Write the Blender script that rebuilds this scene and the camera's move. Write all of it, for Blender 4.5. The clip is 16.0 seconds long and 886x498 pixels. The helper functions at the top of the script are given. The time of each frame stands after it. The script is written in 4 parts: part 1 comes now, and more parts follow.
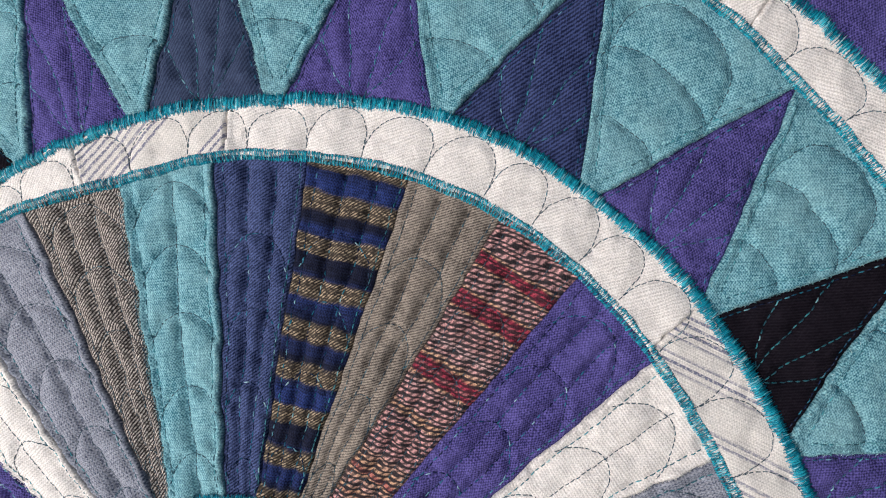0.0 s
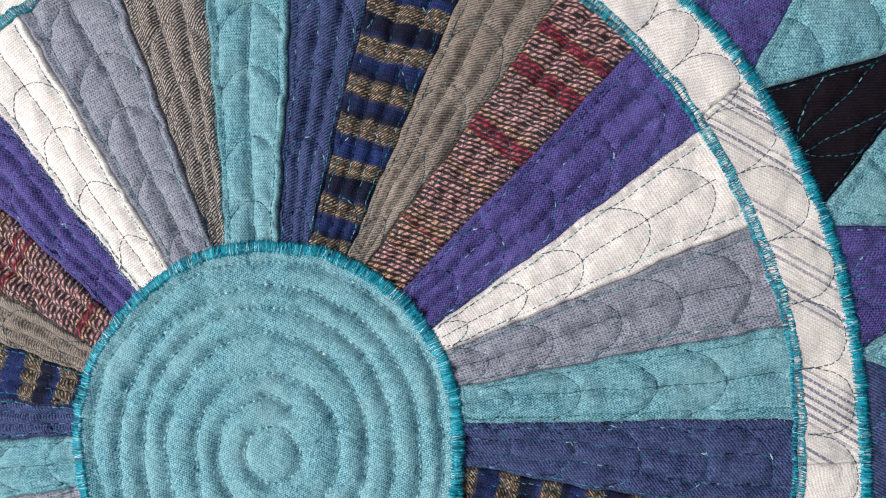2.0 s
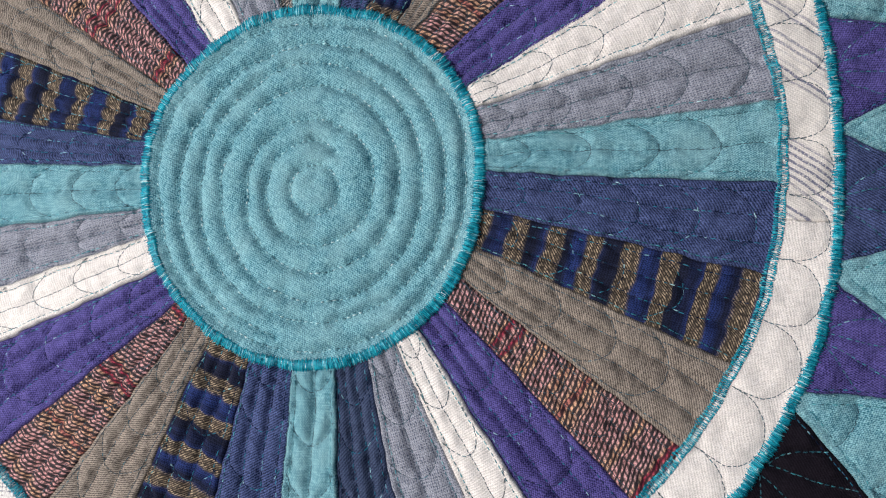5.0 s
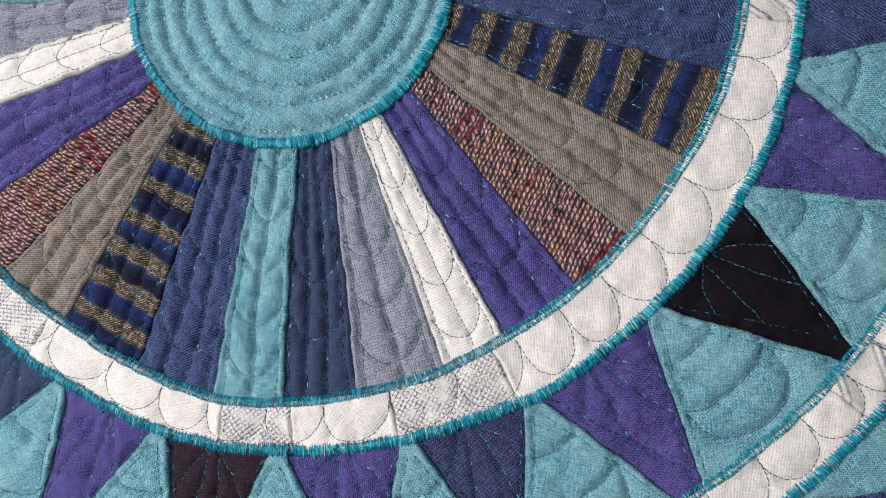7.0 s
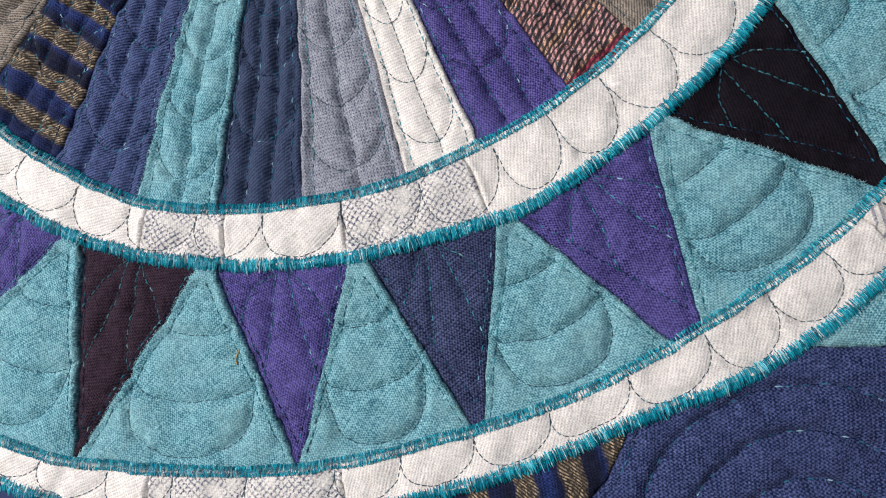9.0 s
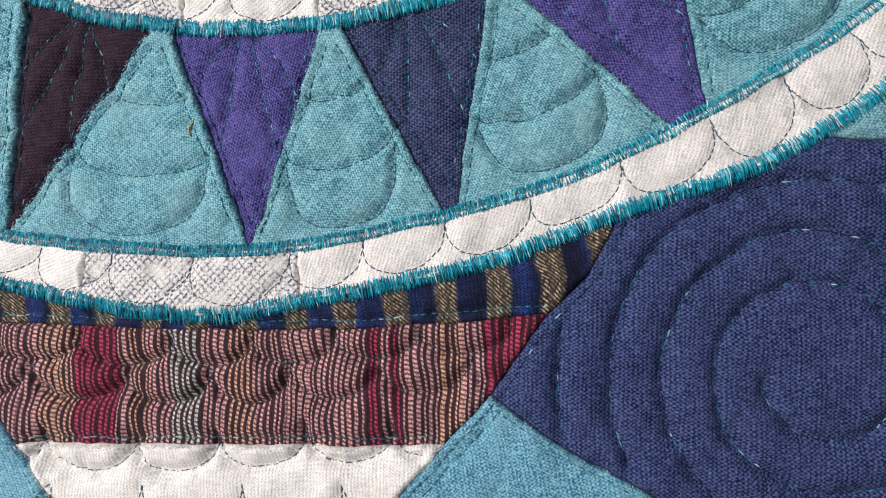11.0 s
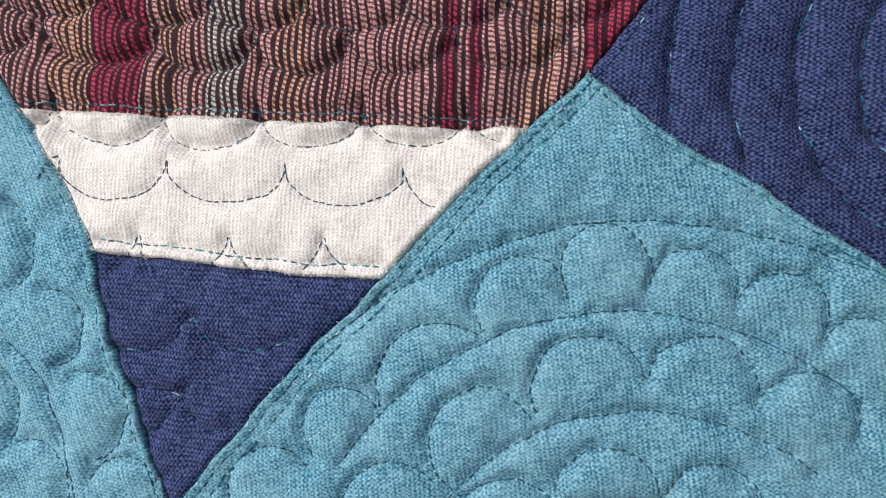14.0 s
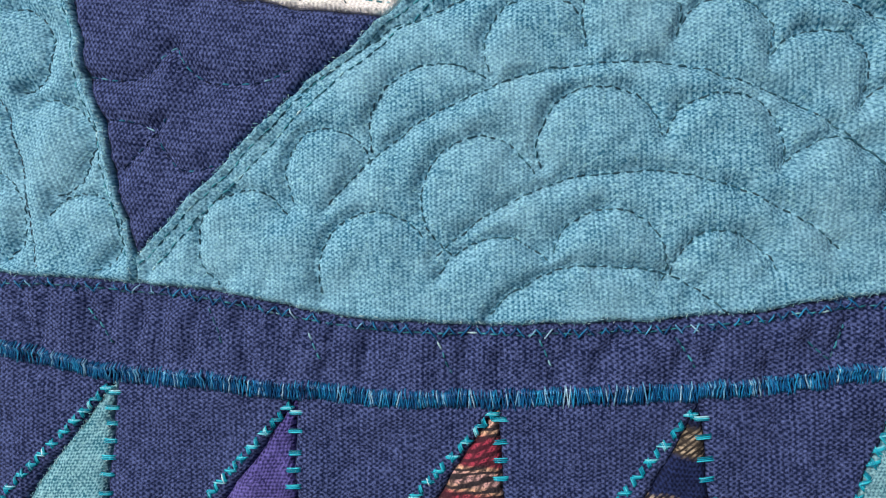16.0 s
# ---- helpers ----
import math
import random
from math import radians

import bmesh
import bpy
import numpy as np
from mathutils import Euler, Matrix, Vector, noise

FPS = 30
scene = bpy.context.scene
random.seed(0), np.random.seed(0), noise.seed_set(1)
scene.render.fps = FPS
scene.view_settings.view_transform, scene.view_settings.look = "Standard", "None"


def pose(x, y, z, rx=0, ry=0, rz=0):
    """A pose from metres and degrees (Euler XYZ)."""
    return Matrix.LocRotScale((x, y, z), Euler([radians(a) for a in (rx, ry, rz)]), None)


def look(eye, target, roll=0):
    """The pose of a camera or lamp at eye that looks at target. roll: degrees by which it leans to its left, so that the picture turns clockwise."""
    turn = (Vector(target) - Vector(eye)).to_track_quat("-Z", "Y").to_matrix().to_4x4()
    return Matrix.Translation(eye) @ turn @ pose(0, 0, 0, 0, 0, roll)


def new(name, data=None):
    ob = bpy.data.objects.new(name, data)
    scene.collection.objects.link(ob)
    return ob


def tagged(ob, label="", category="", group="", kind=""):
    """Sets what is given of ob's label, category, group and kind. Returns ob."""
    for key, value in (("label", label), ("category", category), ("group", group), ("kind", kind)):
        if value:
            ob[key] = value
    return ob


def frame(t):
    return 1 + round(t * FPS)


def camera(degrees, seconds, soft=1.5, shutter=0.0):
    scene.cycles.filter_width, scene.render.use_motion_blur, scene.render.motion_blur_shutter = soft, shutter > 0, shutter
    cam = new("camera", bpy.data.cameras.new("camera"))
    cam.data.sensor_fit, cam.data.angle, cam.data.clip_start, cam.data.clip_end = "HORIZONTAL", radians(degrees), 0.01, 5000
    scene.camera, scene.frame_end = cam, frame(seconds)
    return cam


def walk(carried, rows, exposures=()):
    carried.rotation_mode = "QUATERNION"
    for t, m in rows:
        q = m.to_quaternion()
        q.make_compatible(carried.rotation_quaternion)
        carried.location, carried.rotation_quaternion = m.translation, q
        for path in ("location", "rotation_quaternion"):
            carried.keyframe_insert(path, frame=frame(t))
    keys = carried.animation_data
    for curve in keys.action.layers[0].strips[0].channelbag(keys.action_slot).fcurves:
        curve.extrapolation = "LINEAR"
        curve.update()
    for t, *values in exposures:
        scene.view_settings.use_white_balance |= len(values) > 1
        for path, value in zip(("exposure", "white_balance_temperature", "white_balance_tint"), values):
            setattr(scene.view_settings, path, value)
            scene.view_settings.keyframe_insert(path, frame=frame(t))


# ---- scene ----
cam = camera(66.0, 16.0, soft=1.15)
PATH = [
    (0, (0.15290, -0.20964, 1.38404), (0.05695, 0.78401, 1.44283), -29.412),
    (0.5, (0.13546, -0.21121, 1.36993), (0.04311, 0.78286, 1.42731), -28.396),
    (1, (0.12027, -0.21356, 1.35142), (0.02902, 0.78085, 1.40448), -27.282),
    (1.5, (0.11192, -0.21803, 1.33711), (0.01893, 0.77572, 1.39897), -25.948),
    (2, (0.10289, -0.22131, 1.32250), (0.00868, 0.77218, 1.38662), -24.848),
    (2.5, (0.09404, -0.22356, 1.30867), (-0.00122, 0.76941, 1.37894), -23.767),
    (3, (0.08559, -0.23334, 1.29217), (-0.01010, 0.75934, 1.36578), -22.781),
    (3.5, (0.07988, -0.23587, 1.27826), (-0.02170, 0.75618, 1.35261), -21.789),
    (4, (0.07496, -0.23673, 1.26790), (-0.03068, 0.75483, 1.34306), -20.820),
    (4.2, (0.07242, -0.23907, 1.26346), (-0.03090, 0.75250, 1.34162), -20.453),
    (6.3, (0.06279, -0.25384, 1.17510), (-0.05144, 0.72976, 1.31468), -16.193),
    (6.5, (0.06239, -0.25328, 1.16718), (-0.05206, 0.73051, 1.30523), -15.586),
    (7, (0.06106, -0.24346, 1.14840), (-0.05878, 0.74066, 1.27941), -14.404),
    (7.5, (0.06014, -0.22781, 1.13618), (-0.05972, 0.75750, 1.25777), -13.242),
    (8, (0.06005, -0.21507, 1.12651), (-0.05777, 0.77089, 1.24477), -12.282),
    (8.5, (0.05431, -0.20878, 1.11238), (-0.06760, 0.77759, 1.22290), -11.297),
    (9, (0.05298, -0.19988, 1.09129), (-0.06863, 0.78511, 1.21378), -10.062),
    (9.5, (0.05336, -0.19029, 1.08155), (-0.07199, 0.79542, 1.19408), -9.011),
    (10, (0.05468, -0.18287, 1.06874), (-0.06999, 0.80389, 1.17248), -8.021),
    (10.2, (0.05379, -0.18117, 1.06131), (-0.07086, 0.80560, 1.16506), -7.443),
    (12.3, (0.03893, -0.16226, 1.01725), (-0.08248, 0.82974, 1.05181), -4.773),
    (12.5, (0.03731, -0.15973, 1.01248), (-0.08393, 0.83206, 1.05315), -4.355),
    (13, (0.03053, -0.15703, 0.99999), (-0.08779, 0.83490, 1.04550), -3.466),
    (13.5, (0.02520, -0.15256, 0.98700), (-0.09187, 0.83965, 1.02960), -2.457),
    (14, (0.02011, -0.14809, 0.97590), (-0.10072, 0.84440, 0.99497), -1.336),
    (14.5, (0.01676, -0.14425, 0.96487), (-0.10073, 0.84875, 0.97756), -0.166),
    (15, (0.01529, -0.14189, 0.95152), (-0.09829, 0.85160, 0.96004), 0.968),
    (15.5, (0.01384, -0.13863, 0.93982), (-0.09487, 0.85543, 0.94460), 2.361),
    (16, (0.01755, -0.13610, 0.92692), (-0.08876, 0.85820, 0.91920), 3.605),
]
EXPOSURES = [(0, -0.03), (2, 0.06), (4, -0.05), (6.5, -0.06), (7.5, -0.13), (8.2, -0.08), (9.5, -0.02), (11, 0.02), (13, 0.05), (14.5, 0.0), (15.5, -0.05), (16, 0.14)]
walk(cam, [(t, look(eye, target, roll)) for t, eye, target, roll in PATH], EXPOSURES)

# ---- light: a soft bright room, light from above and from the left ----
world = bpy.data.worlds.new("soft_daylight")
scene.world = world
world.use_nodes = True
wn = world.node_tree.nodes
sky = wn.new("ShaderNodeTexSky")
sky.sky_type, sky.sun_disc = "NISHITA", False
sky.sun_elevation, sky.sun_rotation = radians(34), radians(222)
sky.dust_density, sky.air_density, sky.ozone_density = 3.0, 0.6, 0.5
wn["Background"].inputs["Strength"].default_value = 0.112
world.node_tree.links.new(sky.outputs["Color"], wn["Background"].inputs["Color"])
# added area lamp opposite the quilt, left of the camera; its source is unseen
LAMP_AT = (-0.70, -1.05, 1.38)
key_lamp = new("added_key_lamp", bpy.data.lights.new("added_key_lamp", "AREA"))
key_lamp.data.shape, key_lamp.data.size, key_lamp.data.size_y = "RECTANGLE", 0.50, 0.60
key_lamp.data.energy, key_lamp.data.color = 20.0, (0.985, 0.970, 0.985)
key_lamp.matrix_world = look(LAMP_AT, (LAMP_AT[0], 0.0, LAMP_AT[2]))


# ---- materials ----
class Nodes:
    """Short hand for building a node material."""

    def __init__(self, name):
        self.mat = bpy.data.materials.new(name)
        self.mat.use_nodes = True
        self.tree = self.mat.node_tree
        self.bsdf = self.tree.nodes["Principled BSDF"]

    def put(self, socket, value):
        if isinstance(value, bpy.types.NodeSocket):
            self.tree.links.new(value, socket)
        else:
            socket.default_value = value

    def math(self, op, a, b=0.0):
        n = self.tree.nodes.new("ShaderNodeMath")
        n.operation = op
        self.put(n.inputs[0], a)
        self.put(n.inputs[1], b)
        return n.outputs[0]

    def mix(self, f, a, b):
        n = self.tree.nodes.new("ShaderNodeMix")
        n.data_type = "RGBA"
        self.put(n.inputs["Factor"], f)
        for socket, v in ((n.inputs[6], a), (n.inputs[7], b)):
            self.put(socket, v if isinstance(v, bpy.types.NodeSocket) else (*v, 1))
        return n.outputs[2]

    def noise(self, vec, scale, detail=2.0, rough=0.5):
        n = self.tree.nodes.new("ShaderNodeTexNoise")
        self.put(n.inputs["Vector"], vec)
        n.inputs["Scale"].default_value, n.inputs["Detail"].default_value = scale, detail
        n.inputs["Roughness"].default_value = rough
        return n.outputs["Fac"]

    def vec(self, x, y, z=0.0):
        n = self.tree.nodes.new("ShaderNodeCombineXYZ")
        for s, v in zip(n.inputs, (x, y, z)):
            self.put(s, v)
        return n.outputs[0]

    def ramp(self, f, stops, hard=False):
        n = self.tree.nodes.new("ShaderNodeValToRGB")
        n.color_ramp.interpolation = "CONSTANT" if hard else "LINEAR"
        el = n.color_ramp.elements
        while len(el) < len(stops):
            el.new(0.5)
        for e, (p, c) in zip(el, stops):
            e.position, e.color = p, (*c, 1)
        self.put(n.inputs["Fac"], f)
        return n.outputs["Color"]

    def span(self, f, a, b, c=0.0, d=1.0):
        n = self.tree.nodes.new("ShaderNodeMapRange")
        for s, v in zip(n.inputs, (f, a, b, c, d)):
            self.put(s, v)
        return n.outputs[0]

    def grain(self):
        n = self.tree.nodes.new("ShaderNodeUVMap")
        n.uv_map = "grain"
        s = self.tree.nodes.new("ShaderNodeSeparateXYZ")
        self.tree.links.new(n.outputs[0], s.inputs[0])
        return n.outputs[0], s.outputs[0], s.outputs[1]

    def bump(self, height, mm):
        n = self.tree.nodes.new("ShaderNodeBump")
        n.inputs["Strength"].default_value, n.inputs["Distance"].default_value = 1.0, mm * 0.001
        self.put(n.inputs["Height"], height)
        self.put(self.bsdf.inputs["Normal"], n.outputs[0])


def fabric(name, dark, light, weave="plain", pitch=0.62, blotch=0.25, faded=None, relief=0.16, contrast=1.0, ribs=0.3, speck=0.4, fuzzy=1.0, level=0.42, stripes=None):
    """A woven cloth: two thread colours crossing, slubs along the threads, faded blotches; grain coordinates in millimetres."""
    k = Nodes(name)
    uv, u, v = k.grain()
    wob = k.math("MULTIPLY", k.math("SUBTRACT", k.noise(uv, 0.22, 2), 0.5), 1.5)
    uu, vv = k.math("ADD", u, wob), k.math("SUBTRACT", v, wob)
    if weave == "plain":
        a = k.math("SINE", k.math("MULTIPLY", uu, math.pi / pitch))
        b = k.math("SINE", k.math("MULTIPLY", vv, math.pi / (0.68 * pitch)))
        rib = k.math("SINE", k.math("MULTIPLY", uu, 2.0 * math.pi / (1.55 * pitch)))
        w = k.math("ADD", k.math("MULTIPLY", k.math("MULTIPLY", a, b), 1.0 - ribs), k.math("MULTIPLY", rib, ribs))
    else:
        a = k.math("SINE", k.math("MULTIPLY", k.math("ADD", uu, k.math("MULTIPLY", vv, 0.8)), math.pi / pitch))
        b = k.math("SINE", k.math("MULTIPLY", vv, 2.0 * math.pi / pitch))
        w = k.math("ADD", k.math("MULTIPLY", a, 0.75), k.math("MULTIPLY", b, 0.25))
    slub1 = k.noise(k.vec(k.math("MULTIPLY", u, 0.24), k.math("MULTIPLY", v, 2.0)), 1.0, 2)
    slub2 = k.noise(k.vec(k.math("MULTIPLY", u, 2.0), k.math("MULTIPLY", v, 0.24), 7.0), 1.0, 2)
    slub = k.math("SUBTRACT", k.math("ADD", slub1, slub2), 1.0)
    fuzz = k.math("SUBTRACT", k.noise(uv, 1.7, 3, 0.75), 0.5)
    f = k.math("ADD", k.math("MULTIPLY", w, 0.72 * contrast), level)
    f = k.math("ADD", f, k.math("MULTIPLY", slub, 1.6 * contrast * (0.5 + 0.5 * fuzzy)))
    f = k.math("ADD", f, k.math("MULTIPLY", fuzz, 1.9 * contrast * fuzzy))
    f = k.span(f, 0.0, 1.0)
    if stripes:
        col = stripes(k, u, v, f, dark, light)
    else:
        col = k.mix(f, dark, light)
    patches = k.span(k.noise(uv, 0.045, 4, 0.62), 0.42, 0.72, 0.0, blotch)
    col = k.mix(patches, col, faded or [min(1, 1.6 * c + 0.02) for c in light])
    specks = k.span(k.noise(k.vec(u, v, 4.0), 1.9, 2, 0.6), 0.56, 0.70, 0.0, speck)
    col = k.mix(specks, col, [min(0.92, 1.9 * c + 0.03) for c in light])
    k.put(k.bsdf.inputs["Base Color"], col)
    k.put(k.bsdf.inputs["Roughness"], 0.88)
    k.put(k.bsdf.inputs["Diffuse Roughness"], 0.0)
    k.put(k.bsdf.inputs["Specular IOR Level"], min(0.14, sum(light) * 0.5))
    k.put(k.bsdf.inputs["Sheen Weight"], min(0.03, sum(light) * 0.08))
    k.put(k.bsdf.inputs["Sheen Roughness"], 0.5)
    height = k.math("ADD", k.math("MULTIPLY", w, 0.5), k.math("ADD", k.math("MULTIPLY", slub, 1.2), k.math("MULTIPLY", fuzz, 1.6)))
    k.bump(height, 0.6 * relief)
    return k.mat


def gold_bands(k, u, v, f, dark, light):
    """Gold bands of slanting gold and brown threads on navy, with brighter blue threads between."""
    sway = k.math("MULTIPLY", k.math("SUBTRACT", k.noise(k.vec(u, v), 0.10, 1), 0.5), 3.6)
    s = k.math("ADD", u, sway)
    band = k.span(k.math("SINE", k.math("MULTIPLY", s, 2 * math.pi / 13.6)), k.span(k.noise(k.vec(k.math("MULTIPLY", u, 0.04), 9.0), 1.0, 1), 0.3, 0.7, -0.45, 0.25), 0.4)
    slant = k.math("ADD", s, v)
    fine = k.span(k.math("SINE", k.math("MULTIPLY", slant, 2 * math.pi / 1.15)), -0.6, 0.6)
    flecks = k.span(k.noise(k.vec(k.math("MULTIPLY", u, 1.3), k.math("MULTIPLY", v, 0.7)), 1.0, 3), 0.40, 0.60, 0.05, 1.0)
    gold = k.mix(k.math("MULTIPLY", fine, flecks), (0.022, 0.018, 0.016), (0.50, 0.395, 0.275))
    line_ = k.span(k.math("SINE", k.math("MULTIPLY", s, 2 * math.pi / 2.9)), -0.7, 0.3, 0.35, 1.0)
    gold = k.mix(line_, (0.045, 0.036, 0.030), gold)
    ground = k.mix(k.span(k.noise(k.vec(k.math("MULTIPLY", s, 0.09), 2.0), 1.0, 2), 0.42, 0.56), k.mix(f, dark, light), k.mix(f, (0.003, 0.004, 0.012), (0.014, 0.018, 0.045)))
    return k.mix(band, ground, gold)


def tweed(k, s, u, v, pale, deep, dash_length=1.15, slant=0.0, thin=-0.45):
    """Fine cross stripes of broken pale threads on a dark ground."""
    s = k.math("ADD", s, k.math("MULTIPLY", k.noise(k.vec(k.math("MULTIPLY", s, 0.42), 5.0), 1.0, 2), 3.2))
    s = k.math("ADD", s, k.math("MULTIPLY", v, slant))
    fine = k.span(k.math("SINE", k.math("MULTIPLY", s, 2 * math.pi / 1.75)), thin, 0.45)
    dash = k.span(k.math("SINE", k.math("ADD", k.math("MULTIPLY", v, 2 * math.pi / dash_length), k.math("MULTIPLY", s, 2.1))), -0.9, 0.5, 0.15, 1.0)
    dots = k.span(k.noise(k.vec(k.math("MULTIPLY", u, 1.1), v), 1.9, 2), 0.34, 0.52, 0.2, 1.0)
    return k.mix(k.math("MULTIPLY", fine, k.math("MULTIPLY", dash, dots)), deep, pale)


def red_tweed(k, u, v, f, dark, light):
    """Pale pink, orange and crimson stripes in turn along the cloth."""
    sway = k.math("MULTIPLY", k.math("SUBTRACT", k.noise(k.vec(u, v), 0.10, 1), 0.5), 2.4)
    s = k.math("ADD", u, sway)
    tone = k.noise(k.vec(k.math("MULTIPLY", s, 0.085), 3.1), 1.0, 1.5)
    pale = k.ramp(tone, [(0.0, (0.58, 0.52, 0.54)), (0.30, (0.66, 0.48, 0.47)), (0.42, (0.78, 0.40, 0.38)), (0.50, (0.74, 0.42, 0.42)), (0.555, (0.80, 0.49, 0.30)),
                         (0.60, (0.42, 0.05, 0.085)), (0.65, (0.42, 0.05, 0.09)), (0.70, (0.76, 0.44, 0.40))])
    deep = k.ramp(tone, [(0.0, (0.040, 0.037, 0.040)), (0.57, (0.036, 0.028, 0.032)), (0.62, (0.075, 0.014, 0.026)), (0.68, (0.036, 0.026, 0.030))])
    return tweed(k, s, u, v, pale, deep, 2.3, 0.30)


def red_strip(k, u, v, f, dark, light):
    """The long strip: pink and orange stripes with crimson bands and one grey checked band; 0 at the hub's upright."""
    sway = k.math("MULTIPLY", k.math("SUBTRACT", k.noise(k.vec(u, v), 0.055, 1), 0.5), 4.5)
    s = k.math("ADD", u, sway)
    p = k.span(s, -115.0, 60.0)
    pink, rust, wine, ash = (0.74, 0.39, 0.38), (0.78, 0.44, 0.31), (0.50, 0.060, 0.120), (0.62, 0.61, 0.56)
    stops = [(-115, pink), (-90, rust), (-80, wine), (-67, pink), (-64, rust), (-58, pink), (-51, ash), (-43, pink), (-36, rust), (-28, pink), (3, wine), (6, pink), (9, wine), (12, pink), (22, rust), (28, pink), (34, wine), (47, wine)]
    pale = k.ramp(p, [((x + 115) / 175, c) for x, c in stops], True)
    wines = [(-115, 0), (-80, 1), (-67, 0), (3, 1), (6, 0), (9, 1), (12, 0), (34, 1)]
    deep = k.ramp(p, [((x + 115) / 175, (0.042, 0.010, 0.020) if c else (0.040, 0.020, 0.026)) for x, c in wines], True)
    return tweed(k, s, u, v, pale, deep, thin=-0.15)


def salt_tweed(k, u, v, f, dark, light):
    """Pale twill lines broken over a dark brown ground."""
    s = k.math("ADD", u, k.math("MULTIPLY", v, 0.9))
    fine = k.span(k.math("SINE", k.math("MULTIPLY", s, 2 * math.pi / 1.12)), -0.55, 0.45)
    dots = k.span(k.noise(k.vec(u, v), 1.5, 3), 0.38, 0.58, 0.1, 1.0)
    return k.mix(k.math("MULTIPLY", fine, dots), dark, light)


def blue_ticking(k, u, v, f, dark, light):
    """White cloth with broken slate-blue stripes in groups."""
    group = k.span(k.noise(k.vec(k.math("MULTIPLY", u, 0.13), 1.7), 1.0, 1), 0.46, 0.54)
    line = k.span(k.math("SINE", k.math("MULTIPLY", u, 2 * math.pi / 2.3)), 0.1, 0.5)
    broken = k.span(k.noise(k.vec(u, v), 1.4, 2), 0.36, 0.52, 0.2, 0.9)
    return k.mix(k.math("MULTIPLY", group, k.math("MULTIPLY", line, broken)), k.mix(f, dark, light), (0.10, 0.11, 0.20))


def grey_hatching(k, u, v, f, dark, light):
    """White cloth with fine broken grey hatching in both directions."""
    a = k.span(k.math("SINE", k.math("MULTIPLY", u, 2 * math.pi / 1.5)), 0.0, 0.6)
    b = k.span(k.math("SINE", k.math("MULTIPLY", v, 2 * math.pi / 1.7)), 0.1, 0.7)
    broken = k.span(k.noise(k.vec(u, v), 0.13, 2), 0.30, 0.50)
    dash = k.span(k.noise(k.vec(u, v), 1.3, 2), 0.38, 0.58)
    return k.mix(k.math("MULTIPLY", k.math("MULTIPLY", k.math("MAXIMUM", a, k.math("MULTIPLY", b, 0.8)), dash), broken), k.mix(f, dark, light), (0.075, 0.085, 0.15))


def chambray(k, u, v, f, dark, light):
    """Blue-grey and pale threads crossing."""
    cross = k.span(k.math("SINE", k.math("MULTIPLY", v, 2 * math.pi / 1.05)), -0.2, 0.8, 0.0, 0.55)
    return k.mix(cross, k.mix(f, dark, light), (0.30, 0.31, 0.34))


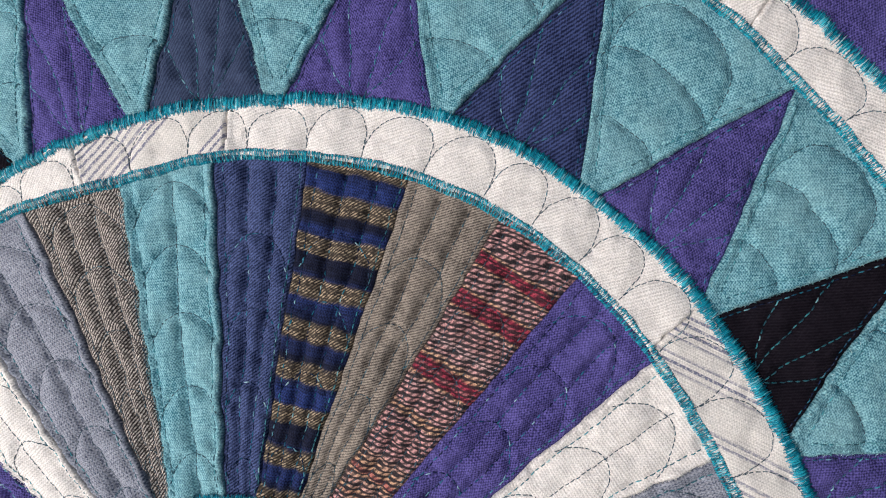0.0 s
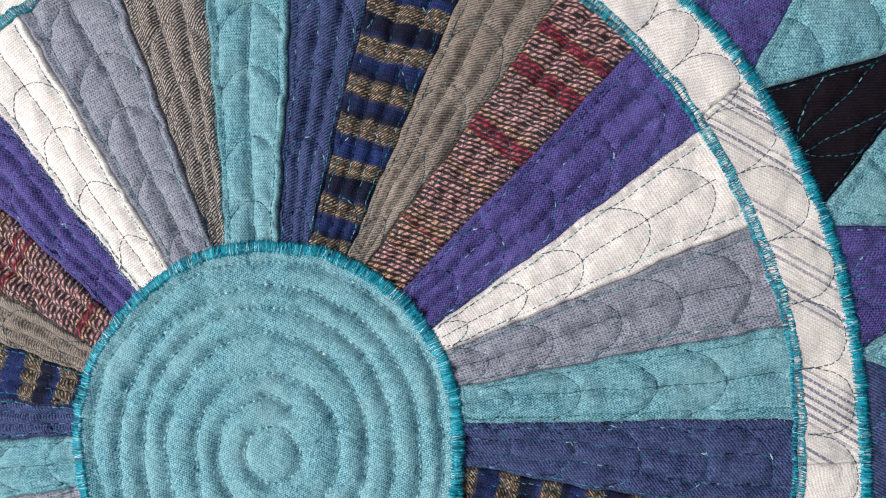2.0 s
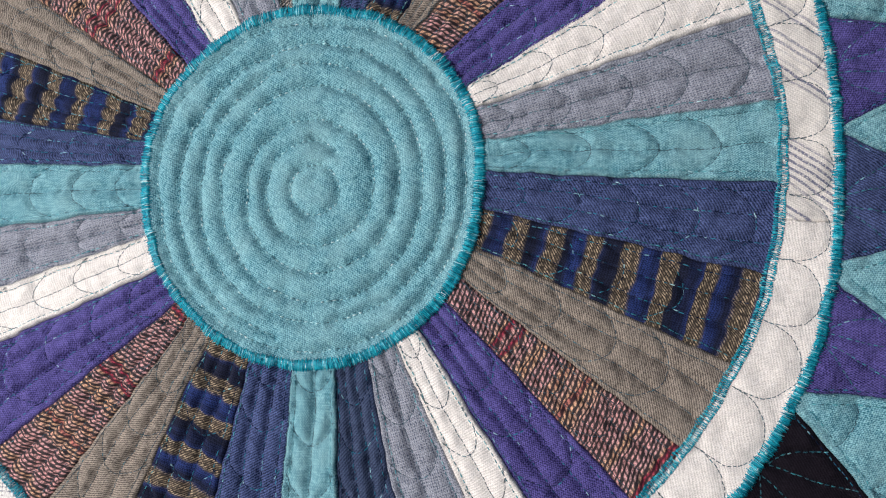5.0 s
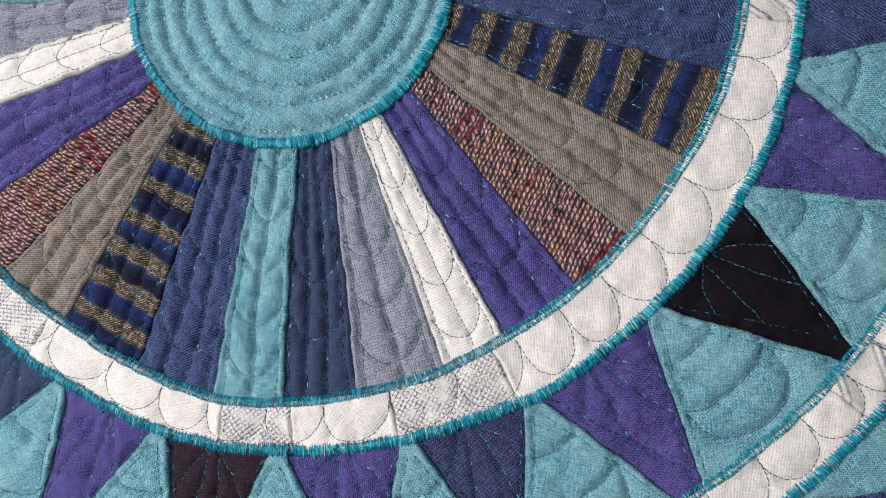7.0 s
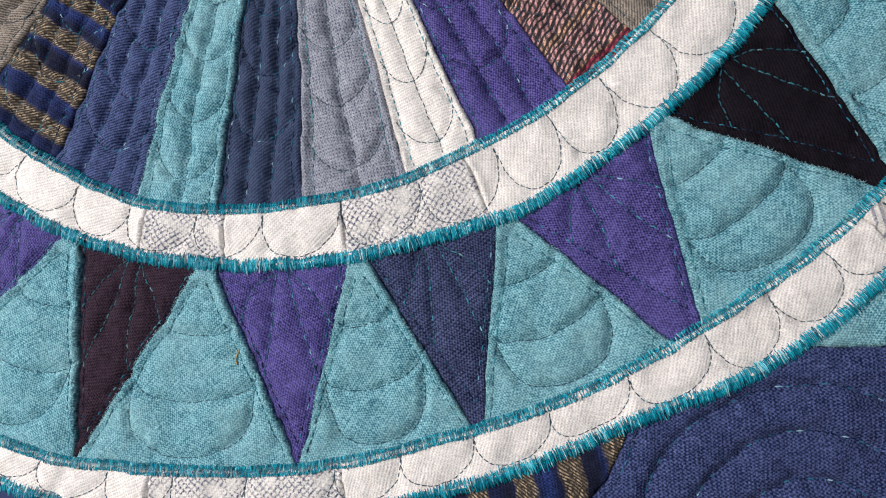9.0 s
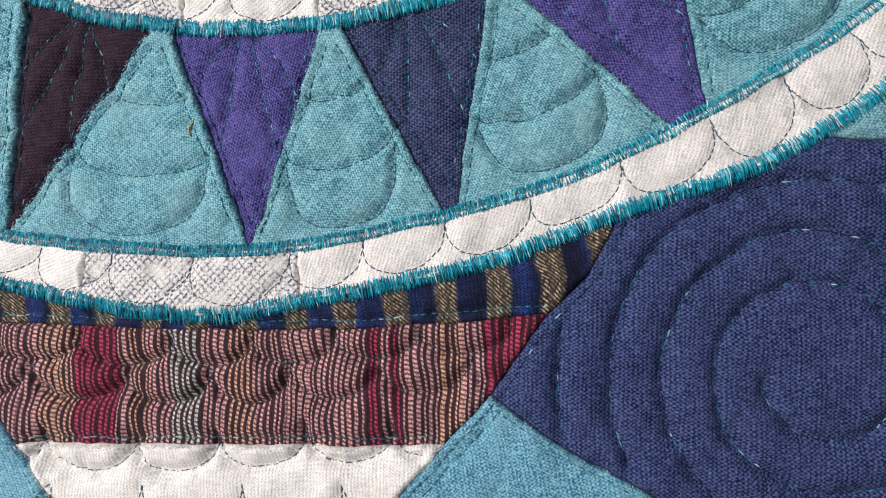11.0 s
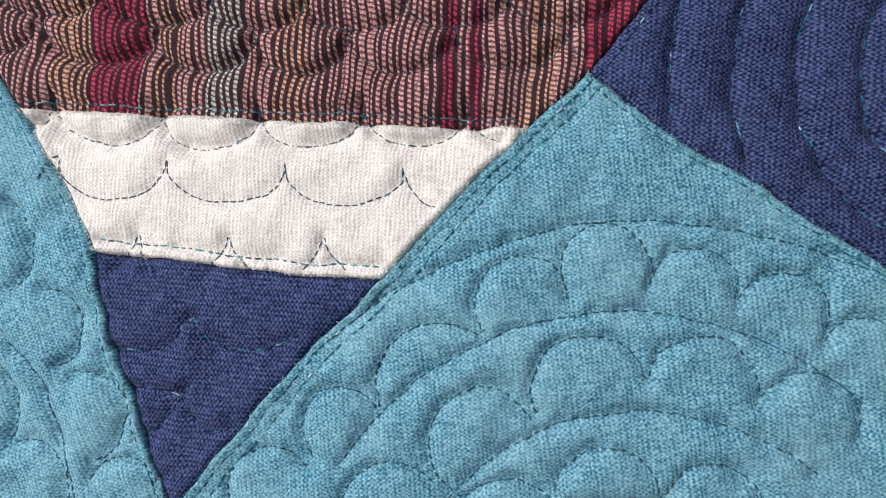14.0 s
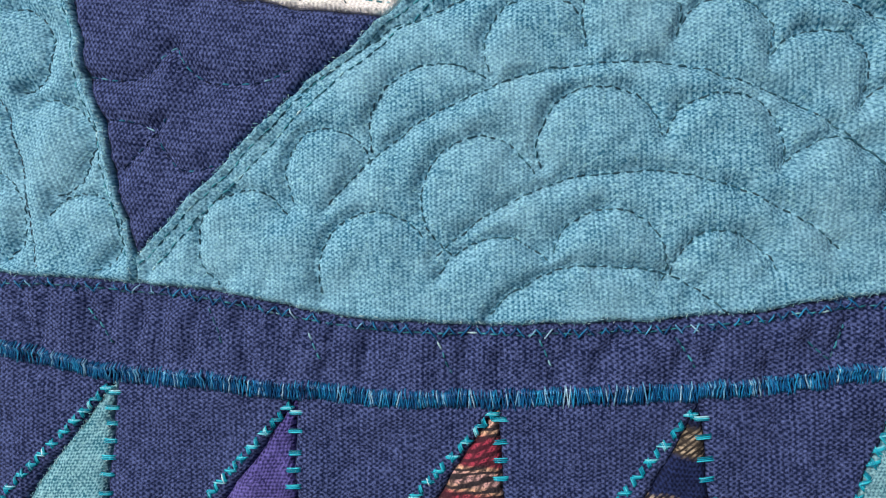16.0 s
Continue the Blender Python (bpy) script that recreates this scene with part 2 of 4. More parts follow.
FABRIC = {
    "teal": fabric("teal_linen", (0.020, 0.130, 0.182), (0.255, 0.505, 0.570), pitch=0.60, blotch=0.40, ribs=0.2, fuzzy=1.2, faded=(0.30, 0.50, 0.53)),
    "aqua": fabric("aqua_linen", (0.014, 0.115, 0.195), (0.250, 0.510, 0.640), pitch=0.66, contrast=0.75, fuzzy=1.35, blotch=0.36, faded=(0.28, 0.49, 0.57)),
    "denim": fabric("blue_denim", (0.004, 0.009, 0.038), (0.088, 0.120, 0.270), "twill", 0.56, blotch=0.14, speck=0.35, fuzzy=1.1, level=0.33, contrast=0.75, relief=0.10),
    "navy": fabric("navy_linen", (0.003, 0.008, 0.040), (0.110, 0.145, 0.330), pitch=0.72, blotch=0.04, ribs=0.25, speck=0.3, relief=0.22, contrast=0.8, fuzzy=0.55, level=0.24),
    "ink": fabric("ink_blue_linen", (0.004, 0.006, 0.026), (0.085, 0.108, 0.225), pitch=0.70, blotch=0.05, speck=0.25, fuzzy=0.6, level=0.30),
    "twill": fabric("dark_navy_twill", (0.005, 0.007, 0.032), (0.056, 0.080, 0.205), "twill", 0.72, blotch=0.1, relief=0.24, speck=0.2),
    "slate": fabric("slate_cotton", (0.016, 0.025, 0.060), (0.058, 0.082, 0.150), "twill", 0.6, blotch=0.08, contrast=0.8, speck=0.1),
    "purple": fabric("purple_cotton", (0.010, 0.009, 0.060), (0.125, 0.105, 0.345), pitch=0.66, blotch=0.22, ribs=0.15, speck=0.3, fuzzy=0.75, relief=0.24),
    "white": fabric("white_linen", (0.50, 0.465, 0.44), (0.89, 0.845, 0.805), pitch=0.60, blotch=0.1, faded=(0.885, 0.84, 0.80), relief=0.15, contrast=0.75, ribs=0.45, level=0.58),
    "ticking": fabric("striped_white_cotton", (0.54, 0.51, 0.48), (0.87, 0.83, 0.78), blotch=0.05, faded=(0.87, 0.83, 0.79), stripes=blue_ticking, contrast=0.7, speck=0.1),
    "hatched": fabric("grey_hatched_white_cotton", (0.63, 0.60, 0.57), (0.88, 0.845, 0.80), blotch=0.05, faded=(0.86, 0.85, 0.82), stripes=grey_hatching, contrast=0.7, speck=0.1),
    "grey": fabric("grey_chambray", (0.052, 0.066, 0.108), (0.345, 0.362, 0.420), pitch=0.66, blotch=0.10, stripes=chambray),
    "taupe": fabric("taupe_twill", (0.050, 0.042, 0.038), (0.350, 0.300, 0.252), "twill", 0.50, blotch=0.14, relief=0.12, speck=0.3, contrast=0.8),
    "plaid": fabric("navy_gold_plaid", (0.006, 0.010, 0.045), (0.026, 0.050, 0.190), blotch=0.0, stripes=gold_bands, speck=0.0),
    "red": fabric("red_black_tweed", (0.03, 0.02, 0.02), (0.4, 0.2, 0.18), blotch=0.0, stripes=red_tweed, relief=0.30, speck=0.0),
    "redstrip": fabric("striped_red_tweed", (0.03, 0.02, 0.02), (0.4, 0.2, 0.18), blotch=0.0, stripes=red_strip, relief=0.30, speck=0.0),
    "salt": fabric("salt_and_pepper_tweed", (0.030, 0.025, 0.024), (0.64, 0.58, 0.53), blotch=0.0, stripes=salt_tweed, relief=0.30, speck=0.0),
    "black": fabric("black_wool", (0.004, 0.003, 0.005), (0.016, 0.013, 0.019), "twill", 0.55, blotch=0.05, faded=(0.03, 0.027, 0.04), contrast=0.6, relief=0.1, speck=0.15),
    "plum": fabric("plum_black_linen", (0.008, 0.004, 0.008), (0.052, 0.032, 0.050), pitch=0.62, blotch=0.05, faded=(0.07, 0.05, 0.07), speck=0.15, fuzzy=0.6),
}


def thread(name, stops, rough=0.36, metal=0.0):
    """Twisted sewing thread, each stitch a little different in tone; shiny threads get painted glints."""
    k = Nodes(name)
    geo = k.tree.nodes.new("ShaderNodeNewGeometry")
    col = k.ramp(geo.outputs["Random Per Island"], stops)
    k.put(k.bsdf.inputs["Base Color"], col)
    k.put(k.bsdf.inputs["Roughness"], rough)
    k.put(k.bsdf.inputs["Metallic"], metal)
    k.put(k.bsdf.inputs["Specular IOR Level"], 0.5)
    co = k.tree.nodes.new("ShaderNodeNewGeometry").outputs["Position"]
    k.bump(k.noise(co, 5200, 1), 0.10)
    return k.mat


THREAD = {
    # satin, blue, spark: the palest stops paint glints of light into some stitches
    "satin": thread("teal_rayon_with_painted_glints", [(0.0, (0.003, 0.110, 0.165)), (0.30, (0.004, 0.240, 0.350)), (0.66, (0.007, 0.380, 0.510)), (0.88, (0.04, 0.56, 0.68)), (0.975, (0.40, 0.76, 0.82)), (1.0, (0.82, 0.92, 0.92))], 0.24),
    "hub": thread("pale_teal_quilting_thread", [(0.0, (0.14, 0.36, 0.42)), (0.45, (0.30, 0.54, 0.58)), (0.80, (0.50, 0.70, 0.73)), (1.0, (0.80, 0.88, 0.88))], 0.35),
    # real thread on the clamshells; on the hub it paints needle-hole shade
    "dots": thread("deep_teal_thread_and_hole_shade", [(0.0, (0.006, 0.050, 0.075)), (1.0, (0.016, 0.110, 0.150))], 0.5),
    "blue": thread("blue_rayon_with_painted_glints", [(0.0, (0.004, 0.050, 0.150)), (0.5, (0.006, 0.130, 0.330)), (0.85, (0.020, 0.30, 0.55)), (1.0, (0.40, 0.60, 0.72))], 0.28),
    "teal": thread("teal_quilting_thread", [(0.0, (0.006, 0.075, 0.110)), (0.6, (0.012, 0.150, 0.200)), (0.90, (0.05, 0.36, 0.42)), (1.0, (0.55, 0.76, 0.78))], 0.3),
    "dark": thread("slate_quilting_thread", [(0.0, (0.008, 0.036, 0.060)), (0.8, (0.012, 0.060, 0.095)), (1.0, (0.03, 0.16, 0.22))], 0.45),
    "spark": thread("navy_thread_with_painted_glints", [(0.0, (0.005, 0.010, 0.040)), (0.40, (0.007, 0.022, 0.070)), (0.60, (0.010, 0.085, 0.160)), (0.90, (0.03, 0.25, 0.36)), (1.0, (0.45, 0.70, 0.75))], 0.25),
    "fray": thread("frayed_teal_fibre", [(0.0, (0.08, 0.26, 0.31)), (0.6, (0.22, 0.44, 0.48)), (1.0, (0.45, 0.62, 0.63))], 0.8),
    "stray": thread("stray_yellow_thread", [(0.0, (0.45, 0.26, 0.05)), (1.0, (0.55, 0.33, 0.08))], 0.6),
    "lint": thread("frayed_white_fibre", [(0.0, (0.55, 0.53, 0.50)), (1.0, (0.88, 0.86, 0.82))], 0.8),
}


# ---- plan of the quilt, in millimetres from the hub of the wheel ----
HUB = 1.3


def hand_cut(*knots):
    """A closed hand-cut curve through (angle, radius) knots: gives the radius at any angle in degrees."""
    ang, rad = np.array([k[0] for k in knots], float), np.array([k[1] for k in knots], float)
    ang, rad = np.concatenate([ang - 360, ang, ang + 360]), np.tile(rad, 3)
    fine = np.arange(-360, 361, 1.0)
    flat = np.interp(fine, ang, rad)
    flat = np.convolve(np.pad(flat, 5, "edge"), np.hanning(11) / np.hanning(11).sum(), "valid")
    return lambda a: np.interp((a + 180) % 360 - 180, fine, flat)


disc_edge = hand_cut((4.3, 67.2), (16.3, 67.4), (34.2, 68.7), (51.8, 69.3), (69.6, 68.5), (82.2, 69.5), (95.8, 68.8), (113.7, 69), (133.4, 69.6), (151.5, 67.3), (169.7, 66.2), (188.9, 66.7), (209.9, 66.4), (229.8, 67), (250.2, 66.8), (268.4, 66.4), (287.2, 65.1), (310.1, 64.1), (325.3, 63.8), (346.8, 64.4))
ring_in = hand_cut((1, 172.5), (12, 175.5), (22.6, 179.5), (32.1, 181.7), (42.2, 181.5), (52.5, 180.2), (62.4, 178.7), (73, 175), (80.5, 177.1), (87.4, 178.5), (150, 170), (208.9, 164.3), (222.2, 160.6), (234.9, 161.3), (246.4, 164.2), (256.5, 163.3), (266.1, 162.4), (278.2, 162.5), (286.1, 161.6), (296.6, 162.6), (305.1, 163.4), (318.2, 165), (328.5, 167.5), (338.4, 168.3), (350, 171.3))
ring_out = hand_cut((6.4, 194.3), (15.8, 198.1), (26.4, 200.1), (33.5, 201.6), (40.9, 201.8), (48.3, 199.8), (59.2, 196), (73.1, 193.5), (85.6, 190.4), (150, 189), (215.2, 181.8), (228.5, 179.2), (238.8, 180.3), (249.4, 180.7), (255.8, 180.1), (266.3, 181.1), (273, 181.2), (281.6, 182.6), (285.4, 185), (294.2, 184.3), (301.3, 185.2), (309.2, 186.3), (318.9, 187.4), (328.9, 187.5), (338.6, 187.2), (348.8, 189.2), (358.4, 192.1))
star_edge = hand_cut((13.3, 258.6), (21.5, 262.8), (27, 267.4), (60, 272), (150, 262), (245, 248.1), (255.3, 242.7), (265.5, 241), (274.9, 238.4), (284.6, 239), (294.6, 239.1), (305.6, 242.2))
outer_edge = hand_cut((17.3, 277.4), (23, 280), (60, 290), (150, 278), (251.2, 259.5), (262, 259.4), (269.9, 253.8), (279.1, 252.9), (287.1, 251.8), (295.3, 258), (304.3, 259.3))


def at(r, a):
    return np.array((r * math.cos(radians(a)), r * math.sin(radians(a))))


def arc(edge, a0, a1, step=0.5, shift=0.0):
    n = max(2, int(abs(a1 - a0) / step))
    return [at(edge(a) + shift, a) for a in np.linspace(a0, a1, n + 1)]


def dense(points, step=1.1):
    """A polyline with points no further apart than step."""
    out = []
    for p, q in zip(points[:-1], points[1:]):
        p, q = np.asarray(p, float), np.asarray(q, float)
        n = max(1, int(np.linalg.norm(q - p) / step))
        out += [p + (q - p) * i / n for i in range(n)]
    return np.array(out + [np.asarray(points[-1], float)])


def smooth(points, n=8):
    """A Catmull-Rom curve through the points."""
    p = [np.asarray(q, float) for q in points]
    p = [2 * p[0] - p[1]] + p + [2 * p[-1] - p[-2]]
    out = []
    for a, b, c, d in zip(p, p[1:], p[2:], p[3:]):
        for i in range(n):
            t = i / n
            out.append(0.5 * (2 * b + (c - a) * t + (2 * a - 5 * b + 4 * c - d) * t * t + (3 * b - a - 3 * c + d) * t ** 3))
    return out + [p[-2]]


PATCHES, LINES = [], []


def patch(name, label, cloth, outline, turn=0.0, lift=0.0, start=None):
    PATCHES.append((name, label, cloth, dense(outline + [outline[0]])[:-1], turn, lift, start))


def line(points, colour="dark", length=1.9, sink=1.0, show=True, owner=True):
    """A quilted line; it belongs to the last piece of cloth that was laid, or else to the whole quilt."""
    LINES.append((dense(points, 0.6), colour, length, sink, show, len(PATCHES) - 1 if owner else -1))


def runs(points, keep):
    """The stretches of a line whose points are kept."""
    out, now = [], []
    for p in points:
        if keep(p):
            now.append(p)
        else:
            out, now = (out + [now] if len(now) > 2 else out), []
    return out + [now] if len(now) > 2 else out


def scallops(p, q, bulge, count, colour="dark", flip=1, owner=False, sink=0.5, keep=None):
    """A chain of round scallops from p to q, bulging to one side."""
    p, q = np.asarray(p, float), np.asarray(q, float)
    side = np.array(((q - p)[1], -(q - p)[0])) / np.linalg.norm(q - p) * flip
    for i in range(count):
        a, b = p + (q - p) * i / count, p + (q - p) * (i + 1) / count
        for piece in runs([a + (b - a) * (0.5 - 0.5 * math.cos(math.pi * t)) + side * bulge * math.sin(math.pi * t) ** 0.8 for t in np.linspace(0, 1, 25)], keep or (lambda p: True)):
            line(piece, colour, sink=sink, owner=owner)


HUB_EYE = np.array((1.5, -1.5))
# the hub, quilted in a spiral
patch("hub_disc", "round teal linen hub quilted in a spiral", "teal", arc(disc_edge, 0, 360, 0.9)[:-1], 35, 0.9)
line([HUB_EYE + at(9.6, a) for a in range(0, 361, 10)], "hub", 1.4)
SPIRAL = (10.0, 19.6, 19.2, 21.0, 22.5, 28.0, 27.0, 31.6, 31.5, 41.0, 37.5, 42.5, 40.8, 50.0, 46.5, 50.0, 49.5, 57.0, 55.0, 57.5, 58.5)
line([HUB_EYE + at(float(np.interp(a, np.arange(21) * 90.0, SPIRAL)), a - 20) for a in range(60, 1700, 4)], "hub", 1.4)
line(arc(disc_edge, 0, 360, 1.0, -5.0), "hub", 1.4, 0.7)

# the spokes: cloth and the angles of the leading seam at hub and rim, clockwise from the top
SPOKES = [
    ("salt", 81.0, 84.4),
    ("teal", 77.5, 73.1),
    ("denim", 62.4, 62.4),
    ("plaid", 54.0, 52.4),
    ("taupe", 43.0, 42.0),
    ("red", 37.1, 32.0),
    ("purple", 25.6, 22.6),
    ("white", 12.0, 12.0),
    ("grey", 5.3, 1.0),
    ("teal", -4.4, -10.0),
    ("denim", -14.6, -19.7),
    ("plaid", -27.1, -30.7),
    ("taupe", -39.1, -42.1),
    ("red", -50.0, -54.0),
    ("purple", -58.6, -62.9),
    ("white", -71.0, -73.9),
    ("grey", -79.7, -82.3),
    ("slate", -89.9, -94.2),
    ("teal", -100.9, -104.1),
    ("denim", -114.3, -113.7),
    ("plaid", -128.9, -125.6),
    ("taupe", -144.6, -138.3),
    ("red", -153.6, -150.2),
    ("purple", -160.1, -160.7),
    ("white", -172.4, -174.6),
    ("grey", -184.3, -182.7),
    ("teal", -193.8, -193.3),
    ("denim", -208.0, -203.8),
    ("plaid", -216.2, -211.6),
    ("taupe", -225.8, -223.4),
    ("red", -233.4, -233.7),
    ("purple", -243.7, -245.0),
    ("white", -253.8, -254.8),
    ("grey", -265.7, -263.7),
]
WORDS = {"redstrip": "striped tweed", "teal": "teal linen", "aqua": "blue-teal linen", "denim": "blue denim", "navy": "navy linen", "twill": "dark navy twill", "ink": "ink-blue linen", "slate": "slate-blue cotton",
         "purple": "purple cotton", "white": "white linen", "ticking": "white cotton with slate stripes", "hatched": "white cotton with grey hatching", "grey": "grey chambray", "taupe": "taupe twill",
         "plaid": "navy cloth with gold bands", "red": "black tweed with pink and crimson stripes", "salt": "salt-and-pepper brown tweed", "black": "black wool", "plum": "plum-black linen"}
for i, (cloth, a0, b0) in enumerate(SPOKES):
    _, a1, b1 = SPOKES[(i + 1) % len(SPOKES)]
    a1, b1 = a1 - (360 if a1 > a0 else 0), b1 - (360 if b1 > b0 else 0)

    def on(f, r, a0=a0, a1=a1, b0=b0, b1=b1):
        """A point of the spoke: f across it, r from hub (0) to rim (1)."""
        p0, p1 = at(disc_edge(a0 + (a1 - a0) * f), a0 + (a1 - a0) * f), at(ring_in(b0 + (b1 - b0) * f), b0 + (b1 - b0) * f)
        return p0 + (p1 - p0) * r
    outline = [on(0, r) for r in np.linspace(0, 1, 12)] + [on(f, 1) for f in np.linspace(0.1, 1, 10)]
    outline += [on(1, r) for r in np.linspace(0.95, 0, 12)] + [on(f, 0) for f in np.linspace(0.9, 0.1, 9)]
    mid = (b0 + b1) / 2
    patch("spoke", f"wedge of {WORDS[cloth]} in the wheel", cloth, outline, mid, 0.6 if cloth in ("teal", "white") else 0.3 if cloth == "grey" else 0.0)
    pale = cloth in ("white", "teal", "grey")
    inked = "dark" if cloth in ("white", "teal", "grey", "taupe", "salt", "red") else "spark"
    line([on(0.11, r) for r in np.linspace(0.02, 0.98, 20)], "teal" if pale else inked, sink=0.6 if cloth == "white" else 0.75)
    wave = random.uniform(0, 6)
    for f in (0.50,) if pale else (0.37, 0.68):
        line([on(f + 0.03 * math.sin(wave + 7 * r), r) for r in np.linspace(0.02, 0.97, 24)], inked, sink=0.65 if cloth == "white" else 1.25)
    if not pale:
        line([on(0.94, r) for r in np.linspace(0.02, 0.98, 20)], "teal" if cloth in ("denim", "plaid", "purple") else inked, sink=0.7)
    if pale:
        line([on(0.88, r) for r in np.linspace(0.02, 0.98, 20)], "teal", sink=0.7)
    r = random.uniform(0.02, 0.12)
    while r < 0.84:
        line([on(0.06 + 0.88 * f, r + (0.075 + 0.055 * r) * math.sin(math.pi * f) ** 0.7) for f in np.linspace(0, 1, 13)], inked, sink=0.5 if cloth == "white" else 1.0)
        r += random.uniform(0.17, 0.21)

# the white ring round the wheel, pieced from plain and striped lengths
RING = [(98, "white"), (77, "ticking"), (61, "white"), (13, "ticking"), (-24, "white"), (-76, "hatched"), (-90, "white"), (-103, "hatched"), (-112, "white"), (-140, "hatched"), (-160, "white"), (-200, "white"), (-230, "white"), (-262, "")]
for (a0, cloth), (a1, _) in zip(RING[:-1], RING[1:]):
    patch("ring_segment", f"curved tape of {WORDS[cloth]}", cloth, arc(ring_in, a0, a1) + arc(ring_out, a1, a0), (a0 + a1) / 2 + 40, 0.9)
def ring_scallops(cusps, inner, outer):
    """Round scallops between cusps on a ring's inner edge, each leaning on to the next."""
    for a0, a1 in zip(cusps[:-1], cusps[1:]):
        w = a1 - a0
        deep = outer(a0 + w / 2) - inner(a0 + w / 2) - 4.0
        arch = [(a0 + w * (0.5 - 0.5 * math.cos(math.pi * t) + 0.10 * math.sin(math.pi * t)), math.sin(math.pi * t) ** 0.75) for t in np.linspace(0, 1, 19)]
        line([at(inner(a) + 1.8 + deep * h, a) for a, h in arch], "dark", sink=0.45, owner=False)


RING_CUSPS = [90, 84, 78, 71.5, 65, 58.9, 52.9, 47.2, 40.7, 34.5, 29.2, 23.6, 18.4, 12.4, 6.2, -1.3, -7.9, -14.5, -21.1, -28.5, -36.1, -44.5, -53, -59.9, -66.5, -72.8, -81.4, -90, -98.5, -106.2, -114, -120.6, -128.8, -138.2, -147]
ring_scallops(RING_CUSPS, ring_in, ring_out)

# the star: points on the ring, teal between them
STAR = [("black", 95, 89), ("purple", 82.4, 76.5), ("slate", 70, 62.4), ("purple", 56.5, 49), ("twill", 41, 34), ("purple", 26.5, 19.3), ("black", 12.2, 6.6),
        ("purple", -1.4, -8), ("denim", -14.2, -22), ("purple", -29, -37.6), ("black", -43, -50.4), ("purple", -59, -66.4), ("ink", -75, -82.6), ("purple", -89.3, -96.1),
        ("plum", -104.7, -113.1), ("purple", -119.5, -128), ("slate", -134, -142), ("purple", -149, -157)]
BLUNT = {-50.4: 1.2, -66.4: 2.2, -82.6: 0.7}  # degrees by which a tip is cut off at the outer ring
for i, (cloth, tip, apex) in enumerate(STAR):
    if i + 1 < len(STAR):
        nxt = STAR[i + 1][1]
        top = at(star_edge(apex), apex)
        cut = at(star_edge(apex - BLUNT.get(apex, 0.0)), apex - BLUNT.get(apex, 0.0))
        base = arc(ring_out, tip - (0.15 if cloth == "denim" else 0.7), nxt + (0.15 if STAR[i + 1][0] == "denim" else 0.8))
        patch("star_point", f"pointed wedge of {WORDS[cloth]}", cloth, base + smooth([base[-1], (base[-1] + cut) / 2, cut])[1:] + ([top] if apex in BLUNT else []), apex + 20, -0.1)
        m = at(ring_out((tip + nxt) / 2) + 2, (tip + nxt) / 2)
        for f, s in ((0.31, 0.03), (0.56, 0.07), (0.56, 0.93), (0.31, 0.97)):
            # a fan of lines from the middle of the base, meeting the swags on the teal beside it
            end = (base[0] * (1 - s) + base[-1] * s) * (1 - f) + top * f
            root = m + (base[-1] - base[0]) * (s - 0.5) * 0.10
            bend = (root + end) / 2 + (top - m) * (0.05 if f > 0.5 else -0.03) + np.array((random.uniform(-1, 1), random.uniform(-1, 1)))
            line(smooth([root, bend, end], 10), "teal", 2.0, 0.8)
        for corner in (base[0], base[-1]):
            aim = (base[0] + base[-1] + top) / 3
            line(smooth([corner + (aim - corner) * 0.10, (corner + top) / 2 + (aim - (corner + top) / 2) * 0.13, top + (aim - top) * 0.16], 10), "spark", 1.8, 0.7)
    if i:
        before = STAR[i - 1][2] - BLUNT.get(STAR[i - 1][2], 0.0)
        p = at(ring_out(tip), tip)
        rim = arc(star_edge, apex, before)
        patch("star_background", "teal linen wedge between two star points", "teal", (arc(ring_out, tip + 0.15, tip - 0.15) if cloth == "denim" else arc(ring_out, tip + 0.8, tip - 0.7)) + rim, apex + 55, 0.45)
        out = ((rim[0] + rim[-1]) / 2 - p) / np.linalg.norm((rim[0] + rim[-1]) / 2 - p)
        tall = float(((rim[0] + rim[-1]) / 2 - p) @ out)
        for f, sag, square in ((0.31, 0.05, 0.8), (0.56, 0.13, 0.8), (0.62, 0.35, 0.55)):
            # two swags and a deep cup that nearly reaches the outer ring
            l, r_ = p + (rim[0] - p) * f, p + (rim[-1] - p) * f
            if square < 0.6:
                l, r_ = l + (r_ - l) * 0.05, r_ + (l - r_) * 0.05
            line([l + (r_ - l) * (0.5 - 0.5 * math.cos(math.pi * t)) + out * tall * sag * math.sin(math.pi * t) ** square for t in np.linspace(0, 1, 25)], "dark")
        line(dense([p + (rim[0] - p) * 0.06 + (rim[-1] - p) * 0.03, p + (rim[0] - p) * 0.93 + (rim[-1] - p) * 0.03]), "teal", sink=0.5)
        line(dense([p + (rim[-1] - p) * 0.06 + (rim[0] - p) * 0.03, p + (rim[-1] - p) * 0.93 + (rim[0] - p) * 0.03]), "teal", sink=0.5)

# the outer white ring
OUTER = [(50, "white"), (24, "white"), (-49, "ticking"), (-54, "white"), (-93, "hatched"), (-107, "white"), (-145, "")]
for (a0, cloth), (a1, _) in zip(OUTER[:-1], OUTER[1:]):
    patch("outer_ring_segment", f"curved tape of {WORDS[cloth]}", cloth, arc(star_edge, a0, a1, 0.35) + arc(outer_edge, a1, a0, 0.35), (a0 + a1) / 2 + 50, 0.9)
OUTER_CUSPS = [48 - 5.4 * i for i in range(19)] + [-52.4, -57.2, -61.7, -66.6, -72.2, -78.1, -83.4, -88.6, -93.5, -99.9, -105.3, -110.4, -115.6, -121, -126.5, -132]
ring_scallops(OUTER_CUSPS, star_edge, outer_edge)

